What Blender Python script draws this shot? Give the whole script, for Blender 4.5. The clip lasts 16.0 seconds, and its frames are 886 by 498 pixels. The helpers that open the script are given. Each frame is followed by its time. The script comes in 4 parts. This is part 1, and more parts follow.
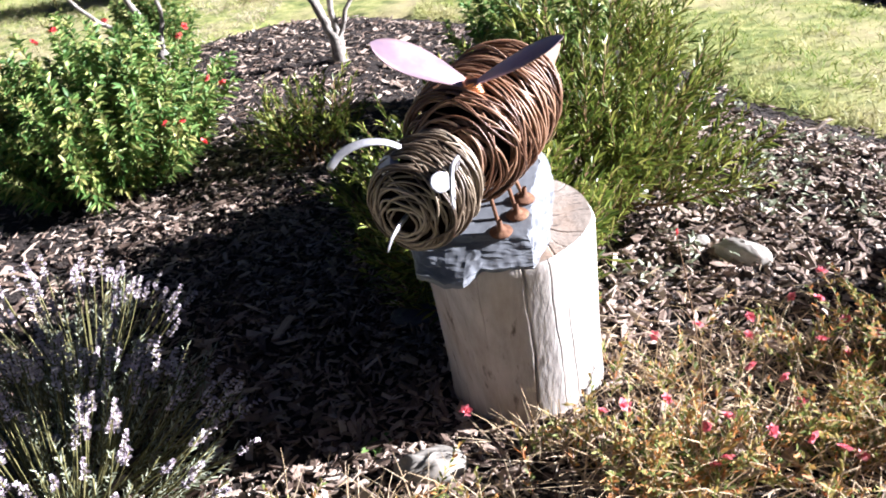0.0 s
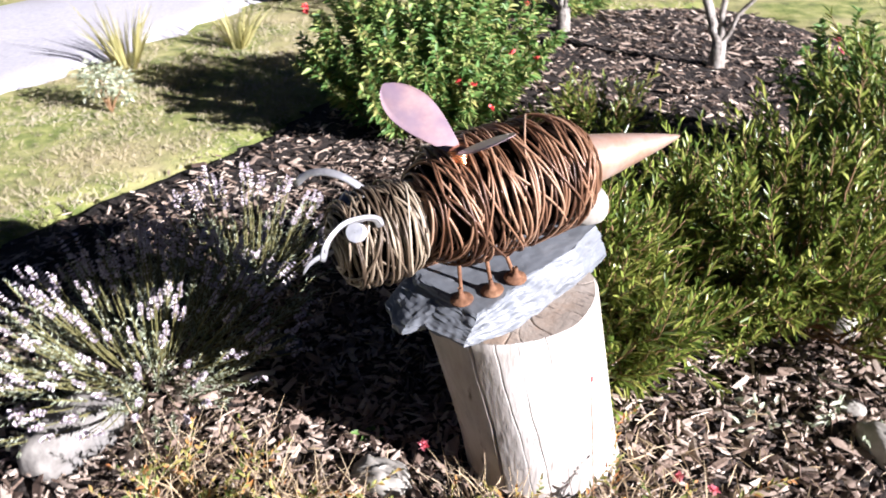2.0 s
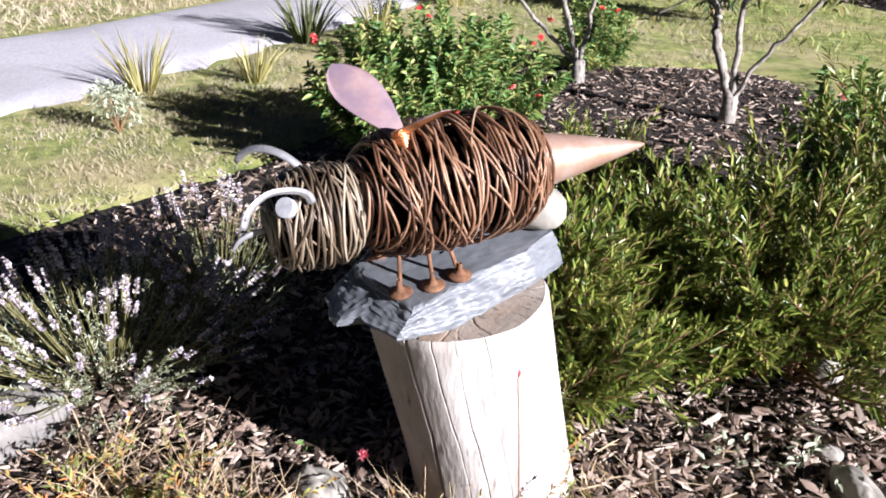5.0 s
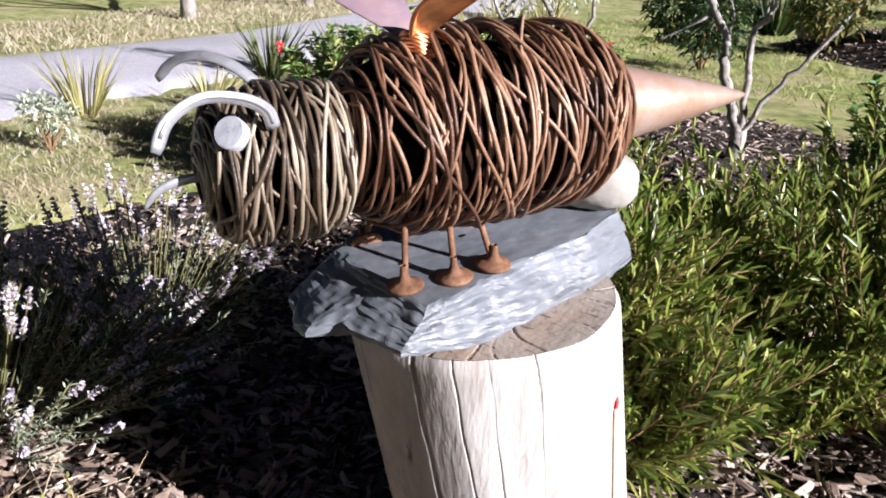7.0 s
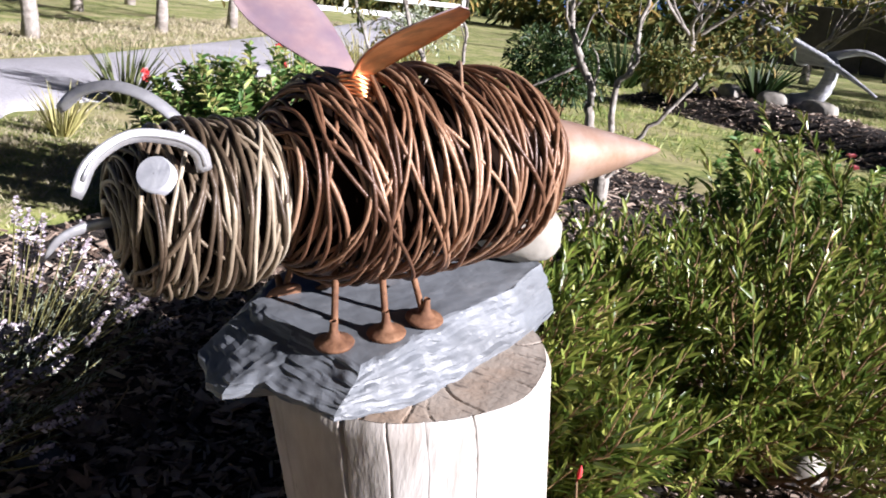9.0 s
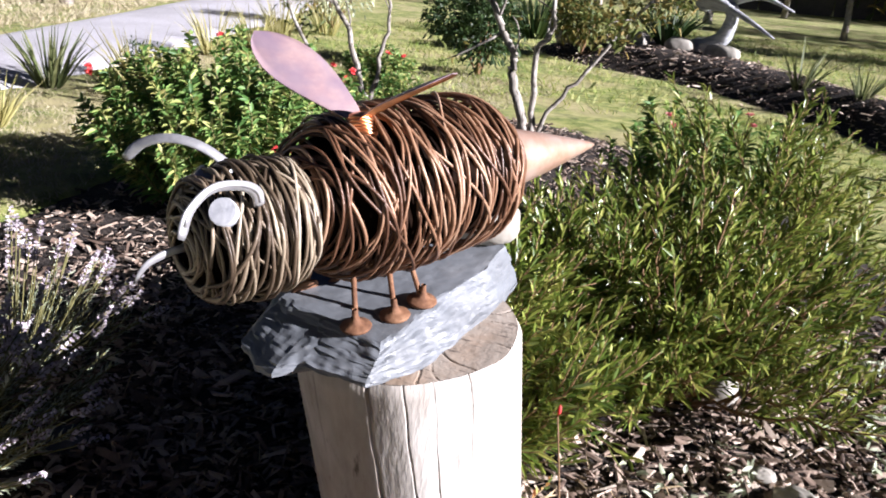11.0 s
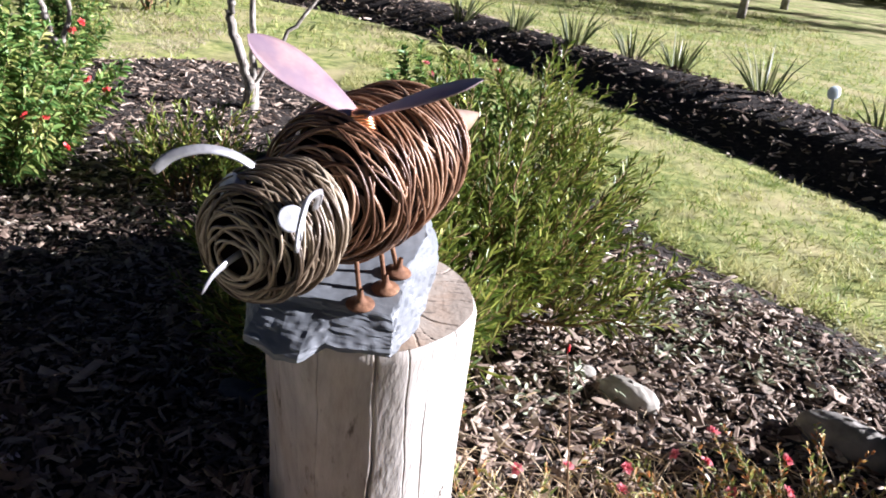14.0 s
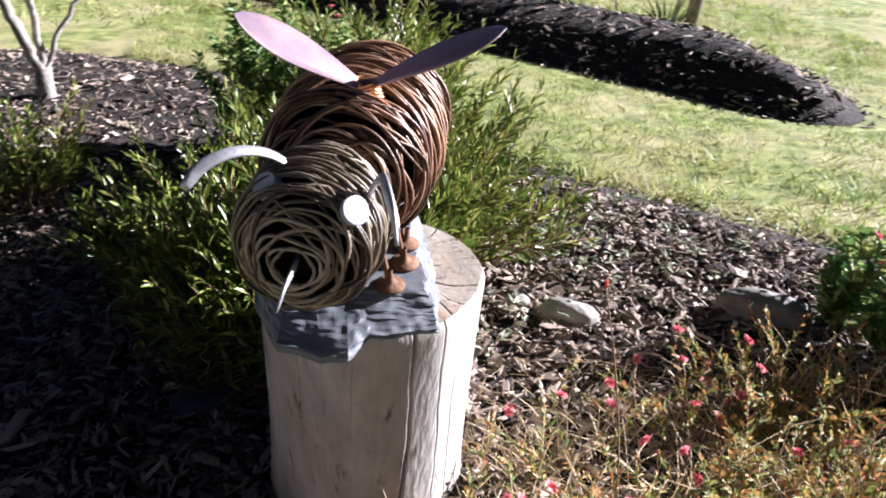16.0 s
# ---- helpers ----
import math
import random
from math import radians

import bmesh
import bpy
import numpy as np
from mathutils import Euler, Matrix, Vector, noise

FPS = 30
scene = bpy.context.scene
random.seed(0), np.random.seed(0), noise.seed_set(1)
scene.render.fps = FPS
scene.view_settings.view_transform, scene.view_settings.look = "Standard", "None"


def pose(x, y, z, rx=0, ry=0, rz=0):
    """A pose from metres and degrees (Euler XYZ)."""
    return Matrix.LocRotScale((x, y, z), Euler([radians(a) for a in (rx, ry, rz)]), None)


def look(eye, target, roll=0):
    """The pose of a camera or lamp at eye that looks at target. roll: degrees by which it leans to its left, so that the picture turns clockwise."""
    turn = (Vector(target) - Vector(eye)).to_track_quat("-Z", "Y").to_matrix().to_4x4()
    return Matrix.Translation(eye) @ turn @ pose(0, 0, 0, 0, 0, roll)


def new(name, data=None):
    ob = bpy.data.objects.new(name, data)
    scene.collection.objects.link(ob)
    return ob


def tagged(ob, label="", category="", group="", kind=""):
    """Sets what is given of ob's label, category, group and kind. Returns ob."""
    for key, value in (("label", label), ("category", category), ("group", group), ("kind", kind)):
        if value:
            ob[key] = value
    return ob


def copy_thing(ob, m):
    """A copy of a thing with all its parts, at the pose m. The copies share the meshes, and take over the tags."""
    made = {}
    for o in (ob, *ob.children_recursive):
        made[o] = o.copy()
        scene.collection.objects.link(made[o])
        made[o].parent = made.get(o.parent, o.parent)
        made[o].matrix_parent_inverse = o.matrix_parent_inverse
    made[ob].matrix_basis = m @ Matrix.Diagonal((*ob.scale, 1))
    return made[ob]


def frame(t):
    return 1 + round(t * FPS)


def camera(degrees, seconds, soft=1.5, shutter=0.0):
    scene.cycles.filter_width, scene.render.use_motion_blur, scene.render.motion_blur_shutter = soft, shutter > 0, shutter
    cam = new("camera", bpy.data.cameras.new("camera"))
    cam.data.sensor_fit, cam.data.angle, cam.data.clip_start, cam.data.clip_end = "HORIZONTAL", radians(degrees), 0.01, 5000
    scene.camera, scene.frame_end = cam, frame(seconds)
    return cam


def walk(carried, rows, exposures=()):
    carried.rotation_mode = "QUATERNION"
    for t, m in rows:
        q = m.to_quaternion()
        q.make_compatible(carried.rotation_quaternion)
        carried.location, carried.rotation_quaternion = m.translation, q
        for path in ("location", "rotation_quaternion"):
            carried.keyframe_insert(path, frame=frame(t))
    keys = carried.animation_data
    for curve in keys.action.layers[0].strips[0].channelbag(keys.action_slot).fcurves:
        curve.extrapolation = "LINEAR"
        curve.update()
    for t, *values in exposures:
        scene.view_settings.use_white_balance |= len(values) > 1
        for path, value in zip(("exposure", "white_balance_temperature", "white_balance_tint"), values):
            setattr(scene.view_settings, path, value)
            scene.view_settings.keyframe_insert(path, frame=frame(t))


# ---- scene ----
cam = camera(54.9, 16.0, 1.8, 0.3)
PATH = [
    (0, (0.13, 0.048, 1.282), (-0.169, 1.782, 0.331), -8.5),
    (0.5, (0.25, 0.134, 1.315), (-0.197, 1.814, 0.326), -5.9),
    (1, (0.463, 0.363, 1.322), (-0.257, 1.909, 0.277), -4.7),
    (1.5, (0.641, 0.464, 1.396), (-0.28, 1.883, 0.329), -6.1),
    (2, (0.915, 0.472, 1.391), (-0.305, 1.726, 0.422), -2.3),
    (2.5, (1.045, 0.5, 1.391), (-0.237, 1.705, 0.441), -0.3),
    (3, (1.043, 0.548, 1.389), (-0.227, 1.753, 0.423), 0.3),
    (3.5, (1.058, 0.572, 1.384), (-0.227, 1.768, 0.426), 0.6),
    (4, (1.093, 0.563, 1.382), (-0.2, 1.768, 0.447), 0.5),
    (4.5, (1.115, 0.537, 1.355), (-0.181, 1.78, 0.473), 0.5),
    (4.7, (1.09, 0.546, 1.31), (-0.224, 1.789, 0.456), 0.0),
    (6.8, (0.674, 0.821, 0.941), (-0.613, 2.178, 0.234), 2.3),
    (7, (0.663, 0.818, 0.917), (-0.631, 2.185, 0.239), 2.4),
    (7.5, (0.593, 0.825, 0.881), (-0.682, 2.231, 0.25), 4.0),
    (8, (0.55, 0.827, 0.848), (-0.669, 2.301, 0.261), 4.5),
    (8.5, (0.545, 0.822, 0.881), (-0.551, 2.397, 0.317), 6.0),
    (9, (0.555, 0.8, 0.912), (-0.492, 2.405, 0.34), 6.5),
    (9.2, (0.561, 0.793, 0.905), (-0.486, 2.404, 0.349), 5.2),
    (11.3, (0.598, 0.496, 1.051), (-0.213, 2.198, 0.386), 4.0),
    (11.5, (0.602, 0.453, 1.055), (-0.167, 2.187, 0.421), 3.7),
    (12, (0.543, 0.407, 1.048), (-0.136, 2.189, 0.446), 3.3),
    (12.5, (0.37, 0.379, 1.025), (-0.003, 2.239, 0.393), 4.0),
    (13, (0.244, 0.345, 1.018), (0.027, 2.193, 0.285), 4.8),
    (13.5, (0.165, 0.314, 1.061), (0.059, 2.149, 0.274), 8.2),
    (14, (0.15, 0.306, 1.108), (0.092, 2.161, 0.362), 7.3),
    (14.5, (0.154, 0.289, 1.11), (0.058, 2.132, 0.339), 4.7),
    (15, (0.112, 0.343, 1.092), (0.095, 2.177, 0.293), 2.3),
    (15.5, (-0.007, 0.352, 1.088), (0.149, 2.162, 0.252), 2.1),
    (16, (-0.184, 0.396, 1.094), (0.25, 2.159, 0.254), 2.0),
]
walk(cam, [(t, look(eye, target, roll)) for t, eye, target, roll in PATH], [(t, stops, kelvin, 20) for t, stops, kelvin in ((0.0, 2.38, 5600), (1.5, 2.15, 5700), (2.5, 1.7, 5720), (4.5, 1.62, 5700), (7.0, 1.5, 5700), (9.0, 1.58, 5750), (12.0, 1.85, 5750), (16.0, 2.1, 5550))])

# ---- light ----
SUN_AZ, SUN_EL = 8.0, 20.0   # degrees from +x towards +y; height over the horizon
world = bpy.data.worlds.new("world")
scene.world = world
world.use_nodes = True
wn = world.node_tree
sky = wn.nodes.new("ShaderNodeTexSky")
sky.sky_type = "NISHITA"
sky.sun_disc = False
sky.air_density = 0.042
sky.dust_density = 0.0
sky.sun_elevation = radians(SUN_EL)
sky.sun_rotation = radians(90.0 - SUN_AZ)
wn.nodes["Background"].inputs["Strength"].default_value = 0.05
wn.links.new(sky.outputs[0], wn.nodes["Background"].inputs["Color"])
sun = new("sun", bpy.data.lights.new("sun", "SUN"))
sun.data.energy = 5.0
sun.data.angle = radians(0.5)
sun.data.color = (1.0, 0.94, 0.85)
sd = Vector((math.cos(radians(SUN_AZ)) * math.cos(radians(SUN_EL)), math.sin(radians(SUN_AZ)) * math.cos(radians(SUN_EL)), math.sin(radians(SUN_EL))))
sun.matrix_world = look(sd * 30, (0, 0, 0))

rng = np.random.default_rng(7)


# ---- materials ----
def mat(name, stops, scale=8.0, rough=0.8, metal=0.0, bump=0.2, bump_scale=60.0, dist=0.004, random=None, second=None, stretch=(1, 1, 1), spec=0.4, transl=0.0, detail=6.0, streak=None):
    """A material whose colour runs through stops by a noise; random: None, 'object' or 'island' shifts it piece by piece;
    second: (colour, scale, amount) lays a coarser stain over it; streak: (colour, stretch, from, to) lays drawn-out lines over it."""
    m = bpy.data.materials.new(name)
    m.use_nodes = True
    nt = m.node_tree
    nd, ln = nt.nodes, nt.links
    b = nd["Principled BSDF"]
    co = nd.new("ShaderNodeTexCoord")
    mp = nd.new("ShaderNodeMapping")
    mp.inputs["Scale"].default_value = stretch
    ln.new(co.outputs["Object"], mp.inputs["Vector"])
    nz = nd.new("ShaderNodeTexNoise")
    nz.inputs["Scale"].default_value = scale
    nz.inputs["Detail"].default_value = detail
    nz.inputs["Roughness"].default_value = 0.65
    ln.new(mp.outputs[0], nz.inputs["Vector"])
    fac = nz.outputs["Fac"]
    if random:
        if random == "object":
            src = nd.new("ShaderNodeObjectInfo").outputs["Random"]
        else:
            src = nd.new("ShaderNodeNewGeometry").outputs["Random Per Island"]
        mx = nd.new("ShaderNodeMath")
        mx.operation = "MULTIPLY_ADD"
        mx.inputs[1].default_value = 0.75
        ln.new(src, mx.inputs[0])
        m2 = nd.new("ShaderNodeMath")
        m2.operation = "MULTIPLY_ADD"
        m2.inputs[1].default_value = 0.6
        m2.inputs[2].default_value = -0.18
        ln.new(fac, m2.inputs[0])
        ln.new(m2.outputs[0], mx.inputs[2])
        fac = mx.outputs[0]
    rp = nd.new("ShaderNodeValToRGB")
    lo, hi = (0.0, 1.0) if random else (0.3, 0.7)
    n = len(stops)
    el = rp.color_ramp.elements
    for k in range(n - 2):
        el.new(0.5)
    for k, c in enumerate(stops):
        el[k].position = lo + (hi - lo) * k / (n - 1)
        el[k].color = (*c, 1)
    ln.new(fac, rp.inputs[0])
    col = rp.outputs[0]
    if second:
        c2, s2, a2 = second
        n2 = nd.new("ShaderNodeTexNoise")
        n2.inputs["Scale"].default_value = s2
        n2.inputs["Detail"].default_value = 4
        ln.new(mp.outputs[0], n2.inputs["Vector"])
        r2 = nd.new("ShaderNodeMapRange")
        r2.inputs["From Min"].default_value = 0.45
        r2.inputs["From Max"].default_value = 0.68
        r2.inputs["To Max"].default_value = a2
        ln.new(n2.outputs["Fac"], r2.inputs["Value"])
        mix = nd.new("ShaderNodeMix")
        mix.data_type = "RGBA"
        ln.new(r2.outputs[0], mix.inputs["Factor"])
        ln.new(col, mix.inputs["A"])
        mix.inputs["B"].default_value = (*c2, 1)
        col = mix.outputs["Result"]
    if streak:
        c3, st3, lo3, hi3 = streak
        m3 = nd.new("ShaderNodeMapping")
        m3.inputs["Scale"].default_value = st3
        ln.new(co.outputs["Object"], m3.inputs["Vector"])
        n3 = nd.new("ShaderNodeTexNoise")
        n3.inputs["Scale"].default_value = 1.0
        n3.inputs["Detail"].default_value = 5
        n3.inputs["Roughness"].default_value = 0.6
        ln.new(m3.outputs[0], n3.inputs["Vector"])
        r3 = nd.new("ShaderNodeMapRange")
        r3.inputs["From Min"].default_value = lo3
        r3.inputs["From Max"].default_value = hi3
        ln.new(n3.outputs["Fac"], r3.inputs["Value"])
        mix3 = nd.new("ShaderNodeMix")
        mix3.data_type = "RGBA"
        ln.new(r3.outputs[0], mix3.inputs["Factor"])
        ln.new(col, mix3.inputs["A"])
        mix3.inputs["B"].default_value = (*c3, 1)
        col = mix3.outputs["Result"]
    ln.new(col, b.inputs["Base Color"])
    b.inputs["Roughness"].default_value = rough
    b.inputs["Metallic"].default_value = metal
    b.inputs["Specular IOR Level"].default_value = spec
    if bump:
        nb = nd.new("ShaderNodeTexNoise")
        nb.inputs["Scale"].default_value = bump_scale
        nb.inputs["Detail"].default_value = 5
        ln.new(mp.outputs[0], nb.inputs["Vector"])
        bp = nd.new("ShaderNodeBump")
        bp.inputs["Strength"].default_value = bump
        bp.inputs["Distance"].default_value = dist
        ln.new(nb.outputs["Fac"], bp.inputs["Height"])
        ln.new(bp.outputs[0], b.inputs["Normal"])
    if transl:
        tr = nd.new("ShaderNodeBsdfTranslucent")
        ms = nd.new("ShaderNodeMixShader")
        ms.inputs[0].default_value = transl
        ln.new(col, tr.inputs["Color"])
        ln.new(b.outputs[0], ms.inputs[1])
        ln.new(tr.outputs[0], ms.inputs[2])
        ln.new(ms.outputs[0], nd["Material Output"].inputs["Surface"])
    return m


M_soil = mat("mulch_soil", [(.008, .006, .005), (.018, .013, .010), (.04, .03, .024), (.08, .062, .05)], 38, .95, bump=.9, bump_scale=70, dist=.015, second=((.016, .012, .010), 3, .6))
M_chip = mat("bark_chip", [(.028, .018, .012), (.08, .052, .037), (.175, .123, .090), (.32, .245, .188), (.47, .385, .31), (.66, .58, .48)], 30, .8, bump=.5, bump_scale=180, dist=.002, random="island")
M_lawn = mat("lawn_soil", [(.06, .085, .02), (.17, .21, .05), (.31, .33, .10), (.46, .42, .18)], 9, .95, bump=.6, bump_scale=120, dist=.01, second=((.48, .40, .22), 1.7, .75))
M_blade = mat("grass_blade", [(.10, .17, .03), (.20, .29, .055), (.34, .39, .10), (.50, .46, .18)], 1.3, .6, bump=0, random="island", transl=.35, second=((.58, .50, .26), 2.2, .75))
M_blade_dry = mat("grass_blade_dry", [(.16, .165, .08), (.32, .28, .16), (.48, .41, .27), (.60, .52, .38)], 1.3, .7, bump=0, random="island", transl=.3, second=((.60, .53, .41), 2.0, .75))
M_road = mat("gravel_road", [(.38, .37, .40), (.50, .49, .52), (.60, .59, .62)], 45, .9, bump=.5, bump_scale=160, dist=.006, second=((.30, .29, .30), .7, .5))
M_log = mat("weathered_log", [(.30, .275, .245), (.40, .37, .335), (.49, .46, .42), (.56, .535, .50)], 5, .85, bump=.45, bump_scale=22, dist=.004, stretch=(5, 5, .45), second=((.36, .28, .20), 1.6, .6), streak=((.12, .098, .075), (46, 46, 1.6), .58, .70))
M_logtop = mat("sawn_log_top", [(.20, .165, .13), (.32, .275, .225), (.44, .39, .33)], 9, .85, bump=.5, bump_scale=90, dist=.003, second=((.38, .22, .11), 7, .55), streak=((.13, .105, .085), (24, 120, 8), .58, .68))
M_slate = mat("slate", [(.105, .115, .125), (.145, .157, .170), (.185, .197, .21)], 5, .5, bump=.5, bump_scale=40, dist=.003, stretch=(1, 1, 2.5), second=((.10, .106, .11), 9, .6), spec=.5, streak=((.22, .23, .24), (16, 10, 60), .58, .76))
M_eye = mat("worn_aluminium", [(.38, .39, .42), (.50, .51, .54), (.60, .61, .63)], 60, .5, metal=.35, bump=.3, bump_scale=140, dist=.002)
# near-black and without gloss: shade between the wire loops, put into the colour
M_core = mat("inner_shade_black", [(.004, .003, .002), (.008, .005, .004), (.014, .008, .005)], 30, 1.0, bump=.4, bump_scale=90, spec=0.0)
M_wire = mat("rusty_wire", [(.036, .018, .011), (.10, .048, .026), (.19, .098, .054), (.30, .175, .105), (.44, .32, .225)], 22, .38, metal=.12, bump=.5, bump_scale=260, dist=.002, random="object")
M_wire_head = mat("pale_wire", [(.030, .020, .013), (.085, .06, .038), (.17, .13, .086), (.29, .235, .165), (.47, .41, .31)], 22, .40, metal=.12, bump=.5, bump_scale=260, dist=.002, random="object")
M_rust = mat("rusty_iron", [(.08, .034, .017), (.16, .075, .036), (.26, .14, .075)], 40, .8, metal=.1, bump=.6, bump_scale=150, dist=.002)
M_alu = mat("aluminium", [(.34, .34, .35), (.46, .46, .47), (.58, .58, .58)], 30, .42, metal=.6, bump=.3, bump_scale=110, dist=.002, second=((.26, .26, .28), 24, .5))
M_wing = mat("heat_coloured_copper", [(.38, .25, .28), (.49, .32, .32), (.58, .40, .38), (.52, .39, .43)], 13, .36, metal=.5, bump=.12, bump_scale=40, dist=.002, second=((.26, .21, .30), 17, .6))
M_wing_low = mat("burnished_copper", [(.34, .14, .05), (.62, .28, .10), (.80, .42, .18)], 24, .38, metal=.8, bump=.2, bump_scale=60, dist=.002, second=((.22, .12, .06), 40, .7))
M_copper = mat("bright_copper", [(.60, .24, .10), (.78, .36, .17), (.85, .48, .28)], 25, .3, metal=1.0, bump=.2, bump_scale=60)
M_cone = mat("polished_copper_cone", [(.56, .33, .22), (.66, .44, .33), (.76, .58, .49)], 18, .3, metal=.65, bump=.08, bump_scale=50)
M_pebble = mat("river_stone", [(.20, .185, .155), (.30, .28, .24), (.38, .36, .31)], 14, .75, bump=.25, bump_scale=60)
M_rock = mat("grey_rock", [(.11, .10, .088), (.19, .178, .158), (.29, .272, .24)], 16, .85, bump=.5, bump_scale=50, dist=.006, second=((.12, .12, .12), 6, .5))
M_rock_d = mat("dark_rock", [(.03, .034, .042), (.06, .067, .078), (.1, .11, .125)], 16, .7, bump=.5, bump_scale=50)
M_palewood = mat("pale_wood", [(.5, .43, .33), (.66, .6, .5)], 20, .8, bump=.3)
M_stem = mat("green_stem", [(.10, .10, .03), (.20, .18, .07)], 20, .7, bump=0)
M_stem_r = mat("reddish_stem", [(.14, .075, .035), (.25, .15, .07)], 20, .7, bump=0)
M_leaf_n = mat("needle_leaf", [(.022, .046, .008), (.085, .13, .018), (.22, .265, .045), (.50, .48, .13)], 2.5, .32, bump=0, random="island", transl=.24, spec=.5)
M_leaf_f = mat("lance_leaf", [(.035, .085, .02), (.09, .19, .045), (.18, .30, .075), (.36, .40, .12), (.54, .45, .17)], 3, .5, bump=0, random="island", transl=.3)
M_leaf_l = mat("lavender_leaf", [(.15, .18, .11), (.30, .34, .22), (.47, .51, .37), (.62, .65, .52)], 4, .7, bump=0, random="island", transl=.2)
M_lav = mat("lavender_flower", [(.34, .28, .33), (.52, .45, .50), (.68, .62, .66), (.82, .77, .80)], 8, .8, bump=0, random="island", transl=.2)
M_gaura = mat("autumn_leaf", [(.07, .12, .03), (.16, .21, .05), (.36, .32, .09), (.52, .25, .08), (.48, .13, .06)], 3, .6, bump=0, random="island", transl=.3)
M_straw = mat("dry_straw", [(.34, .25, .14), (.56, .43, .26), (.72, .60, .42)], 5, .7, bump=0, random="island", transl=.25)
M_pink = mat("pink_petal", [(.62, .10, .13), (.75, .20, .24), (.85, .40, .42)], 20, .6, bump=0, random="island", transl=.3)
M_red = mat("red_petal", [(.62, .03, .03), (.78, .07, .07), (.85, .22, .2)], 20, .6, bump=0, random="island", transl=.3)
M_bark = mat("pale_bark", [(.13, .11, .09), (.27, .245, .21), (.44, .41, .37)], 18, .85, bump=.6, bump_scale=60, dist=.006, streak=((.08, .065, .05), (60, 60, 14), .55, .66))
M_bark_d = mat("grey_bark", [(.14, .12, .10), (.26, .23, .20), (.38, .35, .32)], 14, .9, bump=.6, bump_scale=30, dist=.01)
M_leaf_d = mat("dark_leaf", [(.012, .028, .009), (.03, .058, .016), (.06, .095, .026)], 2, .45, bump=0, random="island", transl=.2)
M_leaf_t = mat("tree_leaf", [(.03, .05, .012), (.07, .10, .022), (.14, .16, .04), (.26, .21, .06), (.34, .19, .05)], .5, .6, bump=0, random="island", transl=.3)
M_flax = mat("flax_blade", [(.04, .055, .02), (.10, .125, .045), (.24, .24, .11)], 2, .5, bump=0, random="island", transl=.2)
M_flax_y = mat("yellow_sedge", [(.2, .2, .06), (.36, .33, .12), (.5, .45, .2)], 2, .6, bump=0, random="island", transl=.25)
M_drift = mat("driftwood", [(.22, .225, .24), (.36, .37, .39), (.52, .53, .55)], 5, .85, bump=.8, bump_scale=14, dist=.02, stretch=(1, 4, 4))
M_white = mat("white_paint", [(.66, .66, .64), (.78, .78, .76)], 3, .7, bump=.1)
M_fence = mat("dark_fence", [(.05, .045, .04), (.10, .09, .08)], 3, .85, bump=.3)
M_tag = mat("plant_tag", [(.55, .66, .72), (.68, .77, .82)], 30, .5, bump=0)
M_glass = mat("window_glass", [(.02, .025, .03), (.05, .06, .07)], 2, .08, bump=0)
M_roof = mat("roof_iron", [(.22, .2, .19), (.32, .3, .28)], 2, .6, bump=.2)


# ---- geometry helpers ----
class Geo:
    """Triangles gathered from many pieces into one mesh."""

    def __init__(self):
        self.v, self.t, self.n = [], [], 0

    def add(self, v, t):
        v = np.asarray(v, float).reshape(-1, 3)
        self.v.append(v)
        self.t.append(np.asarray(t, int).reshape(-1, 3) + self.n)
        self.n += len(v)
        return self

    def mesh(self, name, material, smooth=True):
        v, t = np.concatenate(self.v), np.concatenate(self.t)
        me = bpy.data.meshes.new(name)
        me.vertices.add(len(v))
        me.vertices.foreach_set("co", v.astype(np.float32).ravel())
        me.loops.add(len(t) * 3)
        me.loops.foreach_set("vertex_index", t.astype(np.int32).ravel())
        me.polygons.add(len(t))
        me.polygons.foreach_set("loop_start", np.arange(0, len(t) * 3, 3, dtype=np.int32))
        me.polygons.foreach_set("use_smooth", np.full(len(t), smooth))
        me.update(calc_edges=True)
        me.validate()
        me.materials.append(material)
        return me


def grid_tris(rows, cols, closed):
    i, j = np.meshgrid(np.arange(rows - 1), np.arange(cols if closed else cols - 1), indexing="ij")
    a, b = i * cols + j, i * cols + (j + 1) % cols
    c, d = a + cols, b + cols
    return np.concatenate([np.stack([a, b, d], -1).reshape(-1, 3), np.stack([a, d, c], -1).reshape(-1, 3)])


def unit(a):
    return a / np.maximum(np.linalg.norm(a, axis=-1, keepdims=True), 1e-9)


def tube(g, pts, radii, sides=6, flat=1.0, up=(0.13, 0.21, 0.97), closed=False):
    """A tube along pts; flat squeezes it along its second axis."""
    p = np.asarray(pts, float)
    n = len(p)
    r = np.broadcast_to(np.asarray(radii, float), (n,))
    d = unit(np.roll(p, -1, 0) - np.roll(p, 1, 0)) if closed else unit(np.gradient(p, axis=0))
    a = unit(np.cross(d, np.asarray(up, float)))
    b = np.cross(a, d)
    th = np.linspace(0, 2 * np.pi, sides, endpoint=False)
    v = p[:, None] + r[:, None, None] * (np.cos(th)[None, :, None] * a[:, None] + flat * np.sin(th)[None, :, None] * b[:, None])
    if closed:
        v = np.concatenate([v, v[:1]])
        g.add(v, grid_tris(n + 1, sides, True))
    else:
        v = np.concatenate([np.broadcast_to(p[0], (1, sides, 3)), v, np.broadcast_to(p[-1], (1, sides, 3))])
        g.add(v, grid_tris(n + 2, sides, True))
    return g


